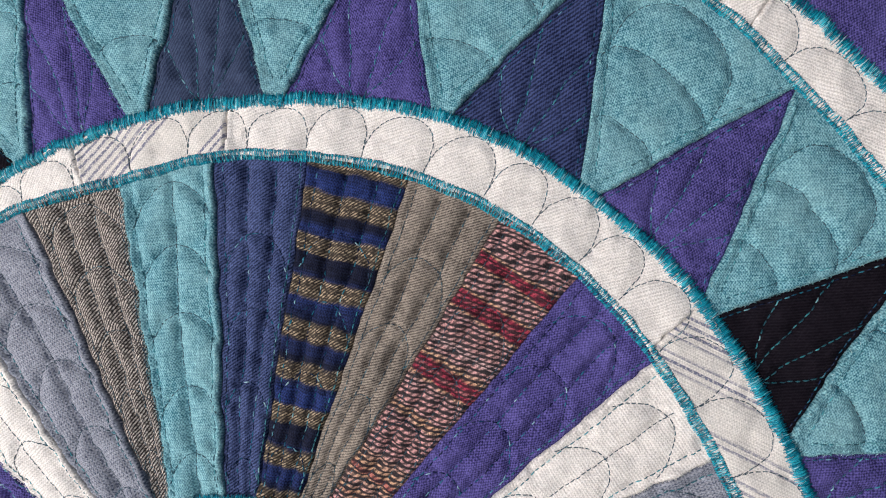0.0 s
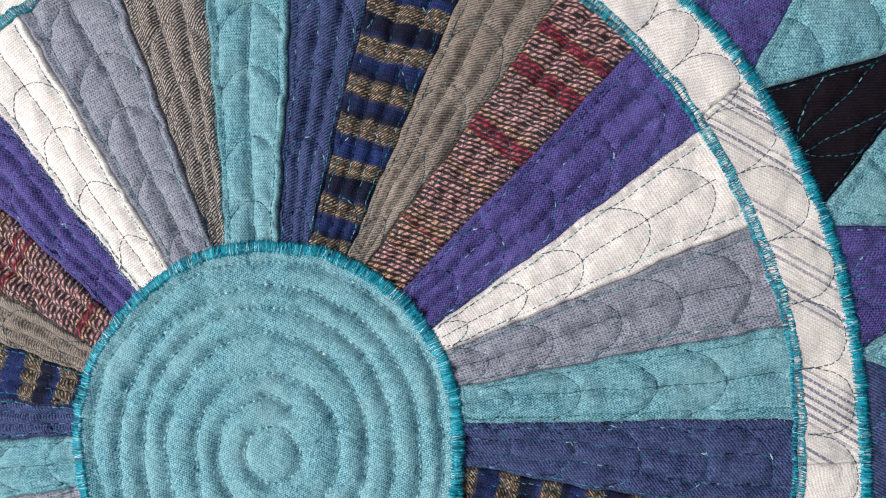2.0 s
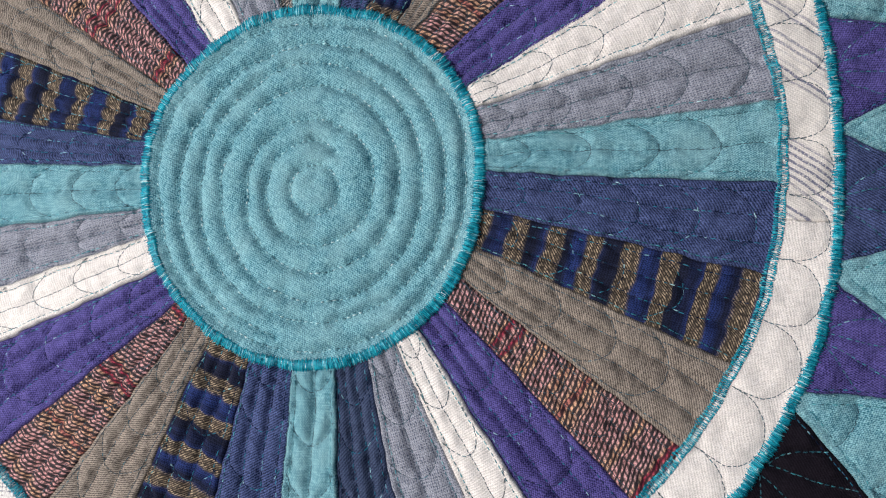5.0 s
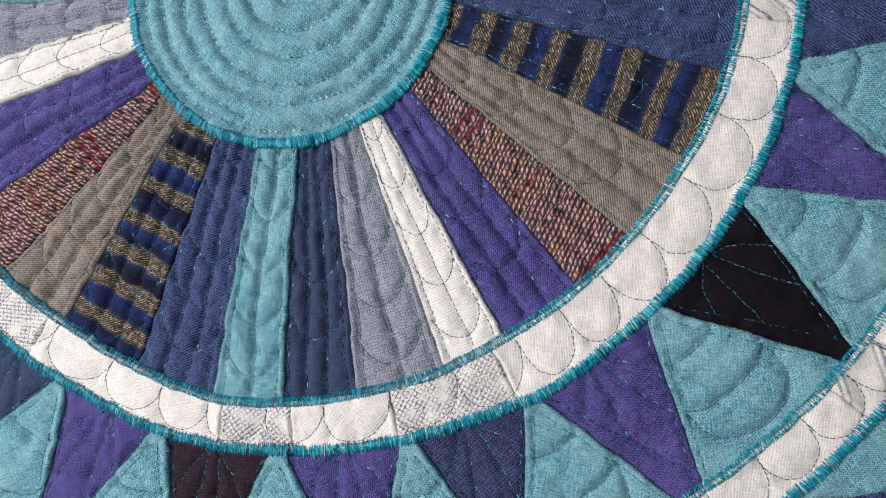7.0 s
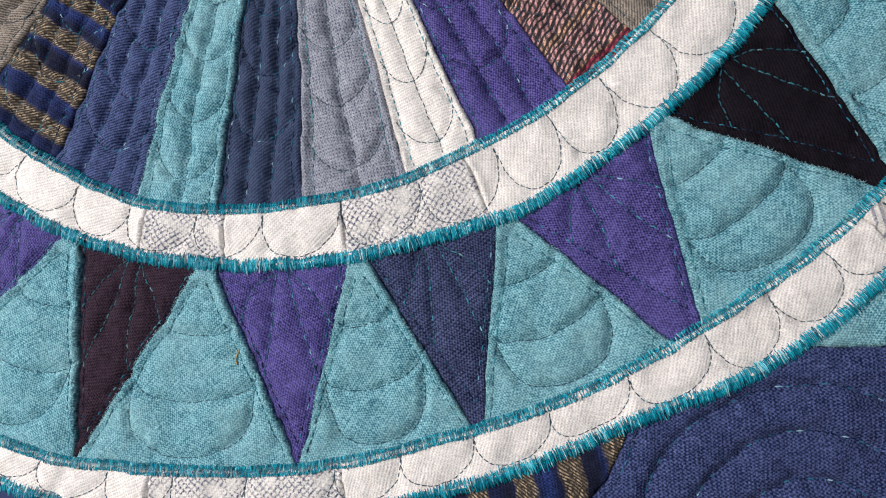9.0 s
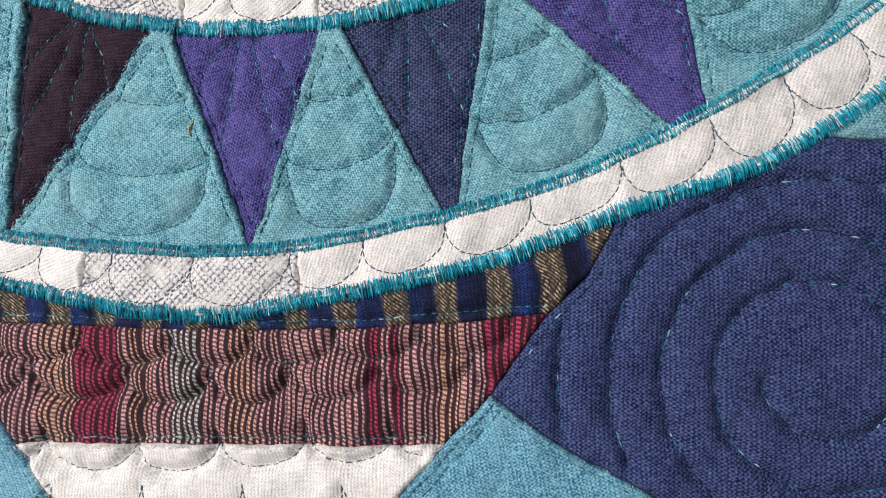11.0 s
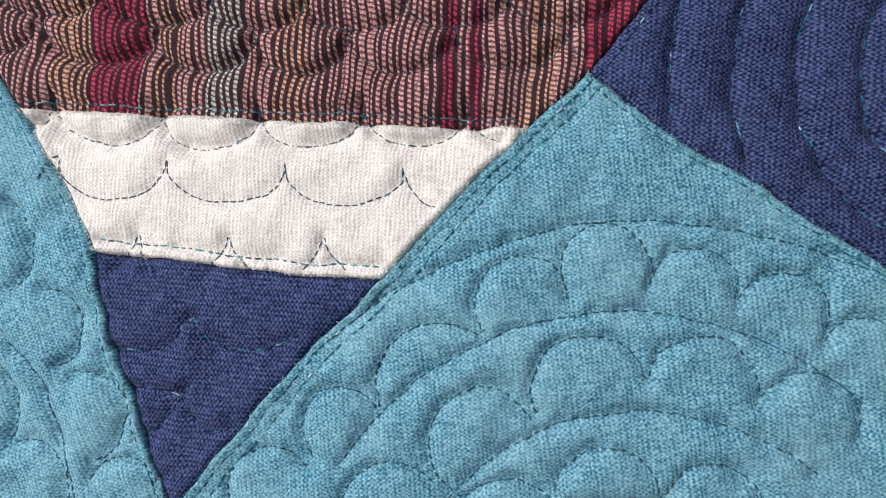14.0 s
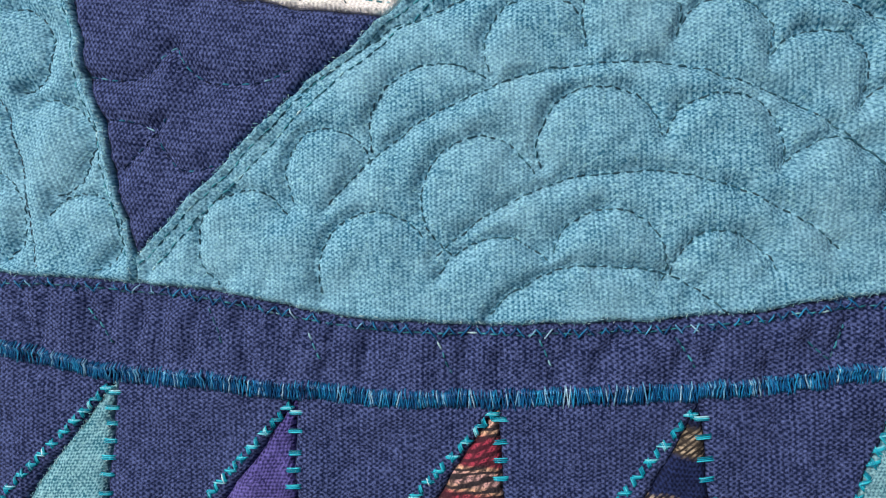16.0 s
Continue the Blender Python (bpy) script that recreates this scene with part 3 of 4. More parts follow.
# the corner block below the wheel
RED_TOP = [(-112, -250), (-95.5, -252.4), (-76.7, -255.3), (-49.4, -258.4), (-23.2, -262.0), (7.6, -264.0), (31.9, -264.9), (51.5, -265.2)]
RED_LOW = [(-97.3, -285.6), (-66.4, -288.4), (-36.8, -291.0), (-8.4, -293.4), (21.2, -295.5)]
NAVY_EDGE = [(73.9, -247.8), (62.4, -256.4), (51.5, -265.2), (42.2, -274.9), (34.2, -284.7)]
TEAL_EDGE = [(34.2, -284.7), (21.2, -295.5), (5.3, -310.4), (-11.8, -327.8), (-28.1, -342.9), (-44.7, -360.3), (-62.2, -380.1)]
SLOPE = [(34.2, -284.7), (47.9, -295.6), (59.5, -304.3), (71.0, -311.5), (82.0, -320.0), (93.9, -328.7), (102.7, -334.6), (110.1, -340.0), (150, -367)]
LEFT = [(-112, -262), (-103.5, -276.4), (-97.3, -285.6), (-87.9, -301.8), (-80.2, -319.8), (-76.7, -336.7), (-69.9, -355.7), (-65.1, -370.8), (-62.2, -380.1)]
WHITE_LOW = [(-80.2, -319.8), (-61.9, -321.6), (-48.7, -323.9), (-31.9, -326.3), (-11.8, -327.8)]
BORDER_TOP = [(-165, -386.5), (-120, -386.2), (-92.6, -385.6), (-61.6, -385.0), (-41.7, -386.3), (-24.0, -388.3), (1.2, -389.2), (28.1, -387.5), (49.5, -384.8), (59.9, -382.9), (75.2, -379.6), (86.9, -377.2), (150, -367), (190, -362)]
BORDER_LOW = [(-165, -397), (-120, -399), (-91.6, -401.0), (-65.5, -404.1), (-40.5, -404.6), (-21.2, -404.7), (-4.7, -404.7), (9.0, -403.8), (28.9, -401.4), (50.4, -398.6), (62.9, -396.8), (76.1, -394.0), (87.9, -391.6), (150, -380), (190, -374)]
ring_tail = arc(outer_edge, -73.4, -115.4)
NAVY_EDGE[0] = tuple(ring_tail[0])
patch("strip", "narrow strip of navy cloth with gold bands", "plaid", ring_tail + smooth(RED_TOP) + [NAVY_EDGE[1], NAVY_EDGE[0]], 0, 0.0, (4.8, 0.0))
patch("strip", "strip of black tweed with pink and crimson stripes", "redstrip", smooth(RED_TOP) + NAVY_EDGE[3:] + [(21.2, -295.5)] + smooth(RED_LOW)[::-1][1:] + LEFT[1::-1], -5, 0.1, (-23.7, 0.0))
patch("strip", "strip of white linen quilted in scallops", "white", smooth(RED_LOW) + TEAL_EDGE[2:4] + smooth(WHITE_LOW)[::-1][1:] + [LEFT[3]], -4, 0.25)
patch("corner_triangle", "small triangle of navy linen", "navy", smooth(WHITE_LOW) + smooth(TEAL_EDGE[3:])[1:] + smooth(LEFT[4:])[::-1][1:-1], 85, -0.1)
patch("corner_triangle", "large triangle of blue-teal linen quilted in clamshells", "aqua", smooth(SLOPE) + smooth(BORDER_TOP[3:13])[::-1][1:] + smooth(TEAL_EDGE)[::-1][:-1], 6, 0.5)
patch("corner_triangle", "triangle of blue-teal linen quilted in clamshells", "aqua", smooth(LEFT) + smooth(BORDER_TOP[:4])[::-1] + [(-165, -262)], 20, 0.5)
patch("corner_patch", "large patch of navy linen quilted in a spiral", "navy", arc(outer_edge, -73.4, -62.4) + [(141, -232.5), (190, -230), (190, -362), (150, -367)] + smooth(SLOPE)[::-1][1:] + NAVY_EDGE[::-1][1:-1], -8, -0.1)
patch("corner_patch", "patch of teal linen outside the white ring", "teal", arc(outer_edge, -62.4, -42) + [(205, -190), (190, -230), (141, -232.5)], 20, 0.1)
patch("corner_patch", "patch of purple cotton outside the white ring", "purple", arc(outer_edge, 48, -2) + [(335, 0), (335, 235)], 30, -0.1)


def on_strips(p):
    """Whether a point lies on the strips, clear of the triangles beside them."""
    right, left = np.array((TEAL_EDGE if p[1] < -284.7 else [(34.2, -284.7), (95, -230)])[::-1]), np.array(LEFT[::-1])
    if p[1] > -284.7:
        return p[0] < 34.2 + (p[1] + 284.7) * 1.05 - 1.5
    return float(np.interp(p[1], left[:, 1], left[:, 0])) + 1.5 < p[0] < float(np.interp(p[1], right[:, 1], right[:, 0])) - 1.5


def on_navy(p):
    """Whether a point lies on the large navy patch."""
    slope = np.array(SLOPE)
    if math.hypot(*p) < outer_edge(math.degrees(math.atan2(p[1], p[0]))) + 3.5 or p[0] > 186 or p[1] > -236:
        return False
    return p[1] > float(np.interp(p[0], slope[:, 0], slope[:, 1])) + 2.5 and p[0] > 34.2 + (p[1] + 284.7) * 1.05 + 3


for row, bulge in (([(-119, -260), (-93, -263), (-64, -268), (-40, -270), (-18, -271), (6, -272), (30, -273), (55, -274)], 10.0),
                   ([(-115, -280), (-90, -283), (-63, -287), (-40, -288), (-15, -288), (8, -289), (32, -290)], 9.5),
                   ([(-104, -254), (-78, -257), (-51, -261), (-28, -263), (-5, -264), (18, -265), (42, -265)], 8.0)):
    for p, q in zip(row[:-1], row[1:]):
        scallops(p, q, bulge, 1, "dark", sink=1.35, keep=on_strips)
line(smooth([(-97, -284.0), (-36, -289.2), (20, -293.6)]), "teal", owner=False)
line(smooth([(p[0], p[1] + 2.4) for p in RED_TOP]), "teal", owner=False)
scallops((-87.7, -297.1), (-6.3, -302.6), 9.5, 3)
scallops((-6.3, -302.6), (20, -304.5), 9.5, 1, keep=on_strips)
scallops((-92.5, -303.0), (-87.7, -297.1), 1.0, 1, flip=-1)
for x0, z0 in ((-69.6, -316.2), (-47.2, -317.1), (-24.9, -318.2)):
    line(smooth([(x0 - 5.5, z0 - 7.5), (x0 - 1.5, z0 - 3), (x0, z0), (x0 + 1.2, z0 - 3.5), (x0 + 5.0, z0 - 8.0)]), "dark", owner=False)
line(smooth([(p[0] + 1, p[1] + 2.6) for p in WHITE_LOW]), "teal", owner=False)
line(smooth([(-75.3, -341.8), (-66, -343), (-60, -340), (-55.9, -335.4), (-53, -340), (-48.6, -342.6), (-38, -342.5), (-30, -339.2)]), "spark", owner=False)
line(smooth([(-70.5, -351.5), (-65, -352), (-59.2, -353.7), (-57, -358), (-52, -361.5), (-46, -360)]), "spark", owner=False)
line(smooth([(-66, -361.5), (-60, -355), (-57, -351)]), "spark", owner=False)

# echo arcs and clamshells on the two blue-teal triangles: centre, radius, first and last angle
ECHOES = [(42.2, -418.3, 101.7, 134, 63), (38.5, -406.3, 70.8, 147, 46), (43.2, -410.2, 53.8, 141, 49), (37.6, -408.1, 32.9, 140, 50)]
SHELLS = [(18.7, -333.1, 10.1, -143, -361), (36.7, -326.5, 9.5, -135, -384), (54.7, -330.9, 8.8, 177, -17), (72.2, -336.9, 9.1, 161, -22), (87.5, -345.0, 7.3, 160, 21), (1.0, -351.3, 14.3, -160, -310), (-21.5, -360.4, 9.2, -136, -348), (9.8, -363.8, 12.1, -113, -332), (32.5, -352.1, 11.8, -156, -348), (55.9, -352.0, 11.5, 168, -9), (76.3, -358.6, 10.2, 153, -23), (-38.1, -375.4, 10.4, -113, -327), (-10.5, -379.4, 11.7, -149, -325), (14.5, -383.5, 12.3, 163, 40), (35.7, -374.5, 10.6, 179, -21), (57.3, -377.1, 10.1, -179, -344)]
SIDE_SHELLS = [(-92.4, -337.7, 9.5, 96, -78), (-83.0, -357.8, 10.2, 109, -85), (-73.9, -375.5, 8.5, 164, -71), (-108.8, -318.0, 12.7, 57, -49), (-97.2, -374.2, 10.4, 120, -58), (-112.1, -356.2, 11.9, 41, -41)]
for cx, cz, r, a0, a1 in ECHOES + SHELLS + SIDE_SHELLS:
    line([np.array((cx, cz)) + at(r + random.uniform(-0.2, 0.2), a) for a in np.linspace(a0, a1, 40)], "dots", sink=1.1, owner=False)
for off in (2.0, 4.4):
    line([np.asarray(p) + np.array((0.72, -0.70)) * off for p in smooth(TEAL_EDGE)], "teal", sink=0.6, owner=False)
line([np.asarray(p) + np.array((-0.5, -0.85)) * 1.8 for p in smooth(SLOPE)], "teal", sink=0.6, owner=False)
line([np.asarray(p) + np.array((-2.2, -0.8)) for p in smooth(LEFT)], "teal", sink=0.6, owner=False)
line(smooth([(-118, -318), (-103.2, -339.2), (-94.7, -348.3), (-87.6, -366.2), (-83.4, -384)]), "dark", owner=False)
line(smooth([(-125, -345), (-112, -362), (-104, -384)]), "dark", owner=False)
# the spiral on the navy patch
NAVY_EYE = np.array((114.6, -286.2))
for piece in runs([NAVY_EYE + at(13.0 + 12.5 * (a + 180) / 360, a) for a in range(-180, 1700, 4)], on_navy):
    line(piece, "spark", sink=1.2, owner=False)
line([np.asarray(p) + np.array((0.76, -0.65)) * 2.2 for p in smooth(NAVY_EDGE)], "spark", sink=0.6, owner=False)

# the navy border and the row of small triangles below it
patch("border_strip", "folded navy linen border strip", "navy", smooth(BORDER_TOP) + smooth(BORDER_LOW)[::-1], 3, 0.5)
line([(p[0], p[1] - 1.8) for p in smooth(BORDER_TOP)], "teal", sink=0.7)
for p, q in (((1.9, -390.6), (6.4, -398.8)), ((48.6, -387.6), (53.3, -393.8)), ((73.6, -386.7), (77.9, -390.7)), ((77.9, -390.7), (79.5, -383.1)), ((-24.3, -392), (-19.2, -398.6)), ((22.7, -390.7), (25.8, -395.5)), ((-72.6, -391), (-65.9, -398.5)), ((-45, -389), (-41, -397))):
    line([p, q], "teal", 1.7, 0.7)
for x in range(-116, 96, 7):
    lean, x = random.uniform(-4, 4), x + random.uniform(-2, 2)
    line(smooth([(x, float(np.interp(x, *np.array(BORDER_TOP).T)) - 3.5), (x + lean / 2, float(np.interp(x, *np.array(BORDER_TOP).T)) - 8), (x + lean, float(np.interp(x, *np.array(BORDER_LOW).T)) + 3)]), sink=0.75, show=False)
TEETH = [("teal", (-107, -403), (-107.5, -470), (-160, -470)), ("teal", (-64.7, -406.1), (-65.6, -470), (-121, -470)), ("purple", (-25.2, -406.6), (-22.4, -470), (-76, -470)), ("red", (16.4, -404.5), (21.4, -470), (-37, -470)),
         ("plaid", (54.6, -400.8), (63.8, -470), (5, -470)), ("teal", (91.5, -394.5), (105, -470), (64, -470)), ("purple", (130, -386), (146, -470), (106, -470))]


def border_low(x):
    c = np.array(BORDER_LOW)
    return float(np.interp(x, c[:, 0], c[:, 1]))


for i, (cloth, apex, right, left) in enumerate(TEETH):
    # a triangle ends where the upright side of the one before it begins
    foot = left if i == 0 else (max(left[0], TEETH[i - 1][2][0] + 0.5), -470)
    patch("border_triangle", f"small pointed triangle of {WORDS[cloth]}", cloth, [apex, right, foot], 90 if cloth in ("red", "plaid") else 40, 0.1)
    if i:
        pa = TEETH[i - 1]
        patch("border_patch", "navy linen patch between border triangles", "navy", [pa[2], pa[1]] + [(x, border_low(x)) for x in np.linspace(pa[1][0] + 0.5, apex[0] - 0.5, 12)] + [apex, foot], 5, -0.1)

# ---- hand-made waver: seams and stitches wander a little together ----
LATTICE = np.random.RandomState(5).rand(256, 256)


def ripple(x, z, size, seed=0):
    """Smooth value noise, -0.5 to 0.5."""
    a, b = x / size + 31.7 * seed + 500, z / size + 17.3 * seed + 500
    i, j = np.floor(a).astype(int), np.floor(b).astype(int)
    u, v = a - i, b - j
    u, v = u * u * (3 - 2 * u), v * v * (3 - 2 * v)
    g = lambda p, q: LATTICE[p % 256, q % 256]
    return (g(i, j) * (1 - u) + g(i + 1, j) * u) * (1 - v) + (g(i, j + 1) * (1 - u) + g(i + 1, j + 1) * u) * v - 0.5


def waver(p):
    x, z = p[:, 0], p[:, 1]
    dx = ripple(x, z, 9.0, 11) * 1.0 + ripple(x, z, 3.2, 12) * 0.45
    dz = ripple(x, z, 9.0, 13) * 1.0 + ripple(x, z, 3.2, 14) * 0.45
    return p + np.stack([dx, dz], 1)


PATCHES = [(n, l, c, waver(o), t, h, st) for n, l, c, o, t, h, st in PATCHES]
LINES = [(waver(p), *rest) for p, *rest in LINES]

# ---- relief: cloth sinks along every seam and every quilted line ----
X0, Z0, CELL = -420.0, -480.0, 0.6
COLS, ROWS_ = int(780 / CELL), int(780 / CELL)
near_line = np.full((ROWS_, COLS), 9.0, np.float32)
near_seam = np.full((ROWS_, COLS), 9.0, np.float32)
REACH = 11
oy, ox = np.mgrid[-REACH:REACH + 1, -REACH:REACH + 1]


def stamp(field, pts, weight=1.0):
    for x, z in pts:
        cx, cz = (x - X0) / CELL, (z - Z0) / CELL
        i, j = int(round(cx)), int(round(cz))
        if REACH < i < COLS - REACH - 1 and REACH < j < ROWS_ - REACH - 1:
            d = np.hypot(ox + i - cx, oy + j - cz) * CELL + (1 - weight) * 2.2
            win = field[j - REACH:j + REACH + 1, i - REACH:i + REACH + 1]
            np.minimum(win, d, out=win)


near_stitch = np.full((ROWS_, COLS), 9.0, np.float32)
for pts, colour, _, sink, _, _ in LINES:
    stamp(near_line, pts[::2], 0.42 if colour == "hub" else sink)
    if colour == "hub":
        # each needle hole draws the cloth in
        run = np.concatenate([[0], np.cumsum(np.linalg.norm(np.diff(pts, axis=0), axis=1))])
        holes = np.arange(2.07, run[-1], 2.4)
        stamp(near_line, np.stack([np.interp(holes, run, pts[:, 0]), np.interp(holes, run, pts[:, 1])], 1), 1.35)
    stamp(near_stitch, pts[::2])
TRAILS = np.concatenate([pts[::2] for pts, *_ in LINES])
for _, _, _, outline, _, _, _ in PATCHES:
    stamp(near_seam, outline)


# under the satin stitching the seams lie flat
cz_, cx_ = np.mgrid[0:ROWS_, 0:COLS]
cx_, cz_ = X0 + cx_ * CELL, Z0 + cz_ * CELL
radius_, angle_ = np.hypot(cx_, cz_), np.degrees(np.arctan2(cz_, cx_))
for edge in (disc_edge, ring_in, ring_out, star_edge, outer_edge):
    off_ = np.abs(radius_ - edge(angle_))
    near_seam = np.where(off_ < 5.0, np.maximum(near_seam, np.minimum(2.2, 6.0 - off_)), near_seam).astype(np.float32)


def sample(field, x, z):
    cx, cz = np.clip((x - X0) / CELL, 0, COLS - 2), np.clip((z - Z0) / CELL, 0, ROWS_ - 2)
    i, j = cx.astype(int), cz.astype(int)
    fx, fz = cx - i, cz - j
    return (field[j, i] * (1 - fx) + field[j, i + 1] * fx) * (1 - fz) + (field[j + 1, i] * (1 - fx) + field[j + 1, i + 1] * fx) * fz


MEAN = 4.2
def relief(x, z, lift=None):
    """Height of the cloth in millimetres; lift: of the piece itself, or whatever lies at the place."""
    dl, ds = sample(near_line, x, z), sample(near_seam, x, z)
    if lift is None:
        lift = laid[np.clip(((z - Z0) / STEP).astype(int), 0, laid.shape[0] - 1), np.clip(((x - X0) / STEP).astype(int), 0, laid.shape[1] - 1)]
    puff = 2.4 * (1 - np.exp(-dl / 1.35)) + 1.1 * (1 - np.exp(-ds / 0.9))
    roll = np.where(np.asarray(lift) > 0.2, 1.0, 0.15) * np.exp(-((ds - 1.05) / 0.7) ** 2)
    pucker = ripple(x, z, 3.0, 1) * 1.6 * np.exp(-dl / 2.2) + ripple(x, z, 2.0, 2) * 0.34 + ripple(x, z, 6.0, 5) * 1.3
    gather = ripple(x, z, 4.0, 6) * 1.3 * np.exp(-ds / 4.0)
    return np.maximum(1.5, 2.0 + lift + puff + roll + pucker + gather + ripple(x, z, 12.0, 3) * 1.1 + ripple(x, z, 55.0, 4) * 1.4)


def to_world(x, z, h):
    """Quilt millimetres to world metres; h is height off the wall."""
    return np.stack([x, MEAN - np.asarray(h), 1000 * HUB + np.asarray(z)], -1) * 0.001


def inside(poly, pts):
    x, y = pts[:, 0], pts[:, 1]
    hit = np.zeros(len(pts), bool)
    x1, y1 = poly[:, 0], poly[:, 1]
    x2, y2 = np.roll(x1, -1), np.roll(y1, -1)
    for a, b, c, d in zip(x1, y1, x2, y2):
        if b != d:
            hit ^= ((b > y) != (d > y)) & (x < (c - a) * (y - b) / (d - b) + a)
    return hit


STEP = 1.2
laid = np.zeros((int(780 / STEP), int(780 / STEP)))
for _, _, _, outline, _, lift, _ in PATCHES:
    (i0, j0), (i1, j1) = [np.clip(((e - (X0, Z0)) / STEP).astype(int), 0, 648) for e in (outline.min(0), outline.max(0))]
    if i1 > i0 and j1 > j0:
        jj, ii = np.mgrid[j0:j1 + 1, i0:i1 + 1]
        spots = np.stack([X0 + (ii.ravel() + 0.5) * STEP, Z0 + (jj.ravel() + 0.5) * STEP], 1)
        hit = inside(outline[::2], spots).reshape(jj.shape)
        laid[j0:j1 + 1, i0:i1 + 1][hit] = lift

from mathutils.geometry import delaunay_2d_cdt


def mesh_object(name, verts, faces, mat, parent, uvs=None):
    me = bpy.data.meshes.new(name)
    me.from_pydata(verts, [], faces)
    me.polygons.foreach_set("use_smooth", np.ones(len(me.polygons), bool))
    if uvs is not None:
        idx = np.empty(len(me.loops), np.int32)
        me.loops.foreach_get("vertex_index", idx)
        layer = me.uv_layers.new(name="grain")
        layer.data.foreach_set("uv", np.ascontiguousarray(uvs[idx], np.float32).ravel())
    me.materials.append(mat)
    ob = new(name, me)
    ob.parent = parent
    return ob


PITCH = 1.05


def build_patch(name, label, cloth, outline, turn, lift, start, parent):
    """One piece of cloth: a fine sheet over its outline, with the folded edge turned down."""
    lo, hi = outline.min(0), outline.max(0)
    gx, gy = np.meshgrid(np.arange(lo[0], hi[0], PITCH), np.arange(lo[1], hi[1], PITCH * 0.87))
    gx = gx + (np.arange(gx.shape[0])[:, None] % 2) * PITCH * 0.5
    pts = np.stack([gx.ravel(), gy.ravel()], 1)
    keep = inside(outline, pts)
    cell = sample(near_seam, pts[:, 0], pts[:, 1])
    pts = pts[keep & (cell > 0.55) & (sample(near_stitch, pts[:, 0], pts[:, 1]) > 0.5)]
    # the sheet follows every stitched line
    trail = TRAILS[((TRAILS > lo) & (TRAILS < hi)).all(1)]
    trail = trail[inside(outline, trail) & (sample(near_seam, trail[:, 0], trail[:, 1]) > 0.7)] if len(trail) else trail
    pts = np.concatenate([pts, trail])
    n = len(outline)
    allp = np.concatenate([outline, pts])
    vs, _, fs, _, _, _ = delaunay_2d_cdt([Vector(p) for p in allp], [], [list(range(n))], 1, 1e-4)
    flat = np.array([tuple(v) for v in vs])
    h = relief(flat[:, 0], flat[:, 1], lift)
    count = {}
    for f in fs:
        for a, b in zip(f, f[1:] + f[:1]):
            count[(a, b)] = 1
    rim = [(a, b) for (a, b) in count if (b, a) not in count]
    rim_ids = sorted({a for a, _ in rim} | {b for _, b in rim})
    h[rim_ids] -= 0.65
    below = {v: len(flat) + i for i, v in enumerate(rim_ids)}
    top = to_world(flat[:, 0], flat[:, 1], h)
    foot = to_world(flat[rim_ids, 0], flat[rim_ids, 1], np.maximum(h[rim_ids] - 1.7, 0.3))
    verts = np.concatenate([top, foot])
    faces = [tuple(f) for f in fs] + [(b, a, below[a], below[b]) for a, b in rim]
    grain = np.concatenate([flat, flat[rim_ids]])
    c, s = math.cos(radians(turn)), math.sin(radians(turn))
    off = np.array(start if start else (random.uniform(0, 300), random.uniform(0, 300)))
    uv = np.stack([grain[:, 0] * c + grain[:, 1] * s, -grain[:, 0] * s + grain[:, 1] * c], 1) + off
    # turn all faces towards the room
    f0 = faces[0]
    p = verts[list(f0)]
    if np.cross(p[1] - p[0], p[2] - p[0])[1] > 0:
        faces = [tuple(reversed(f)) for f in faces]
    ob = mesh_object(name, verts.tolist(), faces, FABRIC[cloth], parent, uv)
    tagged(ob, label)
    return ob


class Yarn:
    """Many short threads gathered into one mesh."""

    def __init__(self):
        self.verts, self.faces, self.n = [], [], 0

    def add(self, centre, radius, blunt=0.55):
        """A thread along the centre line (n x 3, metres), four-sided."""
        centre = np.asarray(centre)
        n = len(centre)
        along = np.gradient(centre, axis=0)
        along /= np.linalg.norm(along, axis=1)[:, None] + 1e-12
        side = np.cross(along, np.array((0.0, 1.0, 0.0)))
        side /= np.linalg.norm(side, axis=1)[:, None] + 1e-12
        up = np.cross(side, along)
        r = np.full(n, radius)
        r[0] = r[-1] = radius * blunt
        ring = np.stack([centre + side * r[:, None], centre + up * r[:, None], centre - side * r[:, None], centre - up * r[:, None]], 1)
        self.verts.append(ring.reshape(-1, 3))
        b = self.n
        for i in range(n - 1):
            for k in range(4):
                a0, a1 = b + 4 * i + k, b + 4 * i + (k + 1) % 4
                self.faces.append((a0, a1, a1 + 4, a0 + 4))
        self.faces += [(b + 3, b + 2, b + 1, b), (b + 4 * n - 4, b + 4 * n - 3, b + 4 * n - 2, b + 4 * n - 1)]
        self.n += 4 * n

    def finish(self, name, label, colour, parent):
        ob = mesh_object(name, np.concatenate(self.verts).tolist(), self.faces, THREAD[colour], parent)
        return tagged(ob, label, kind="stuff")


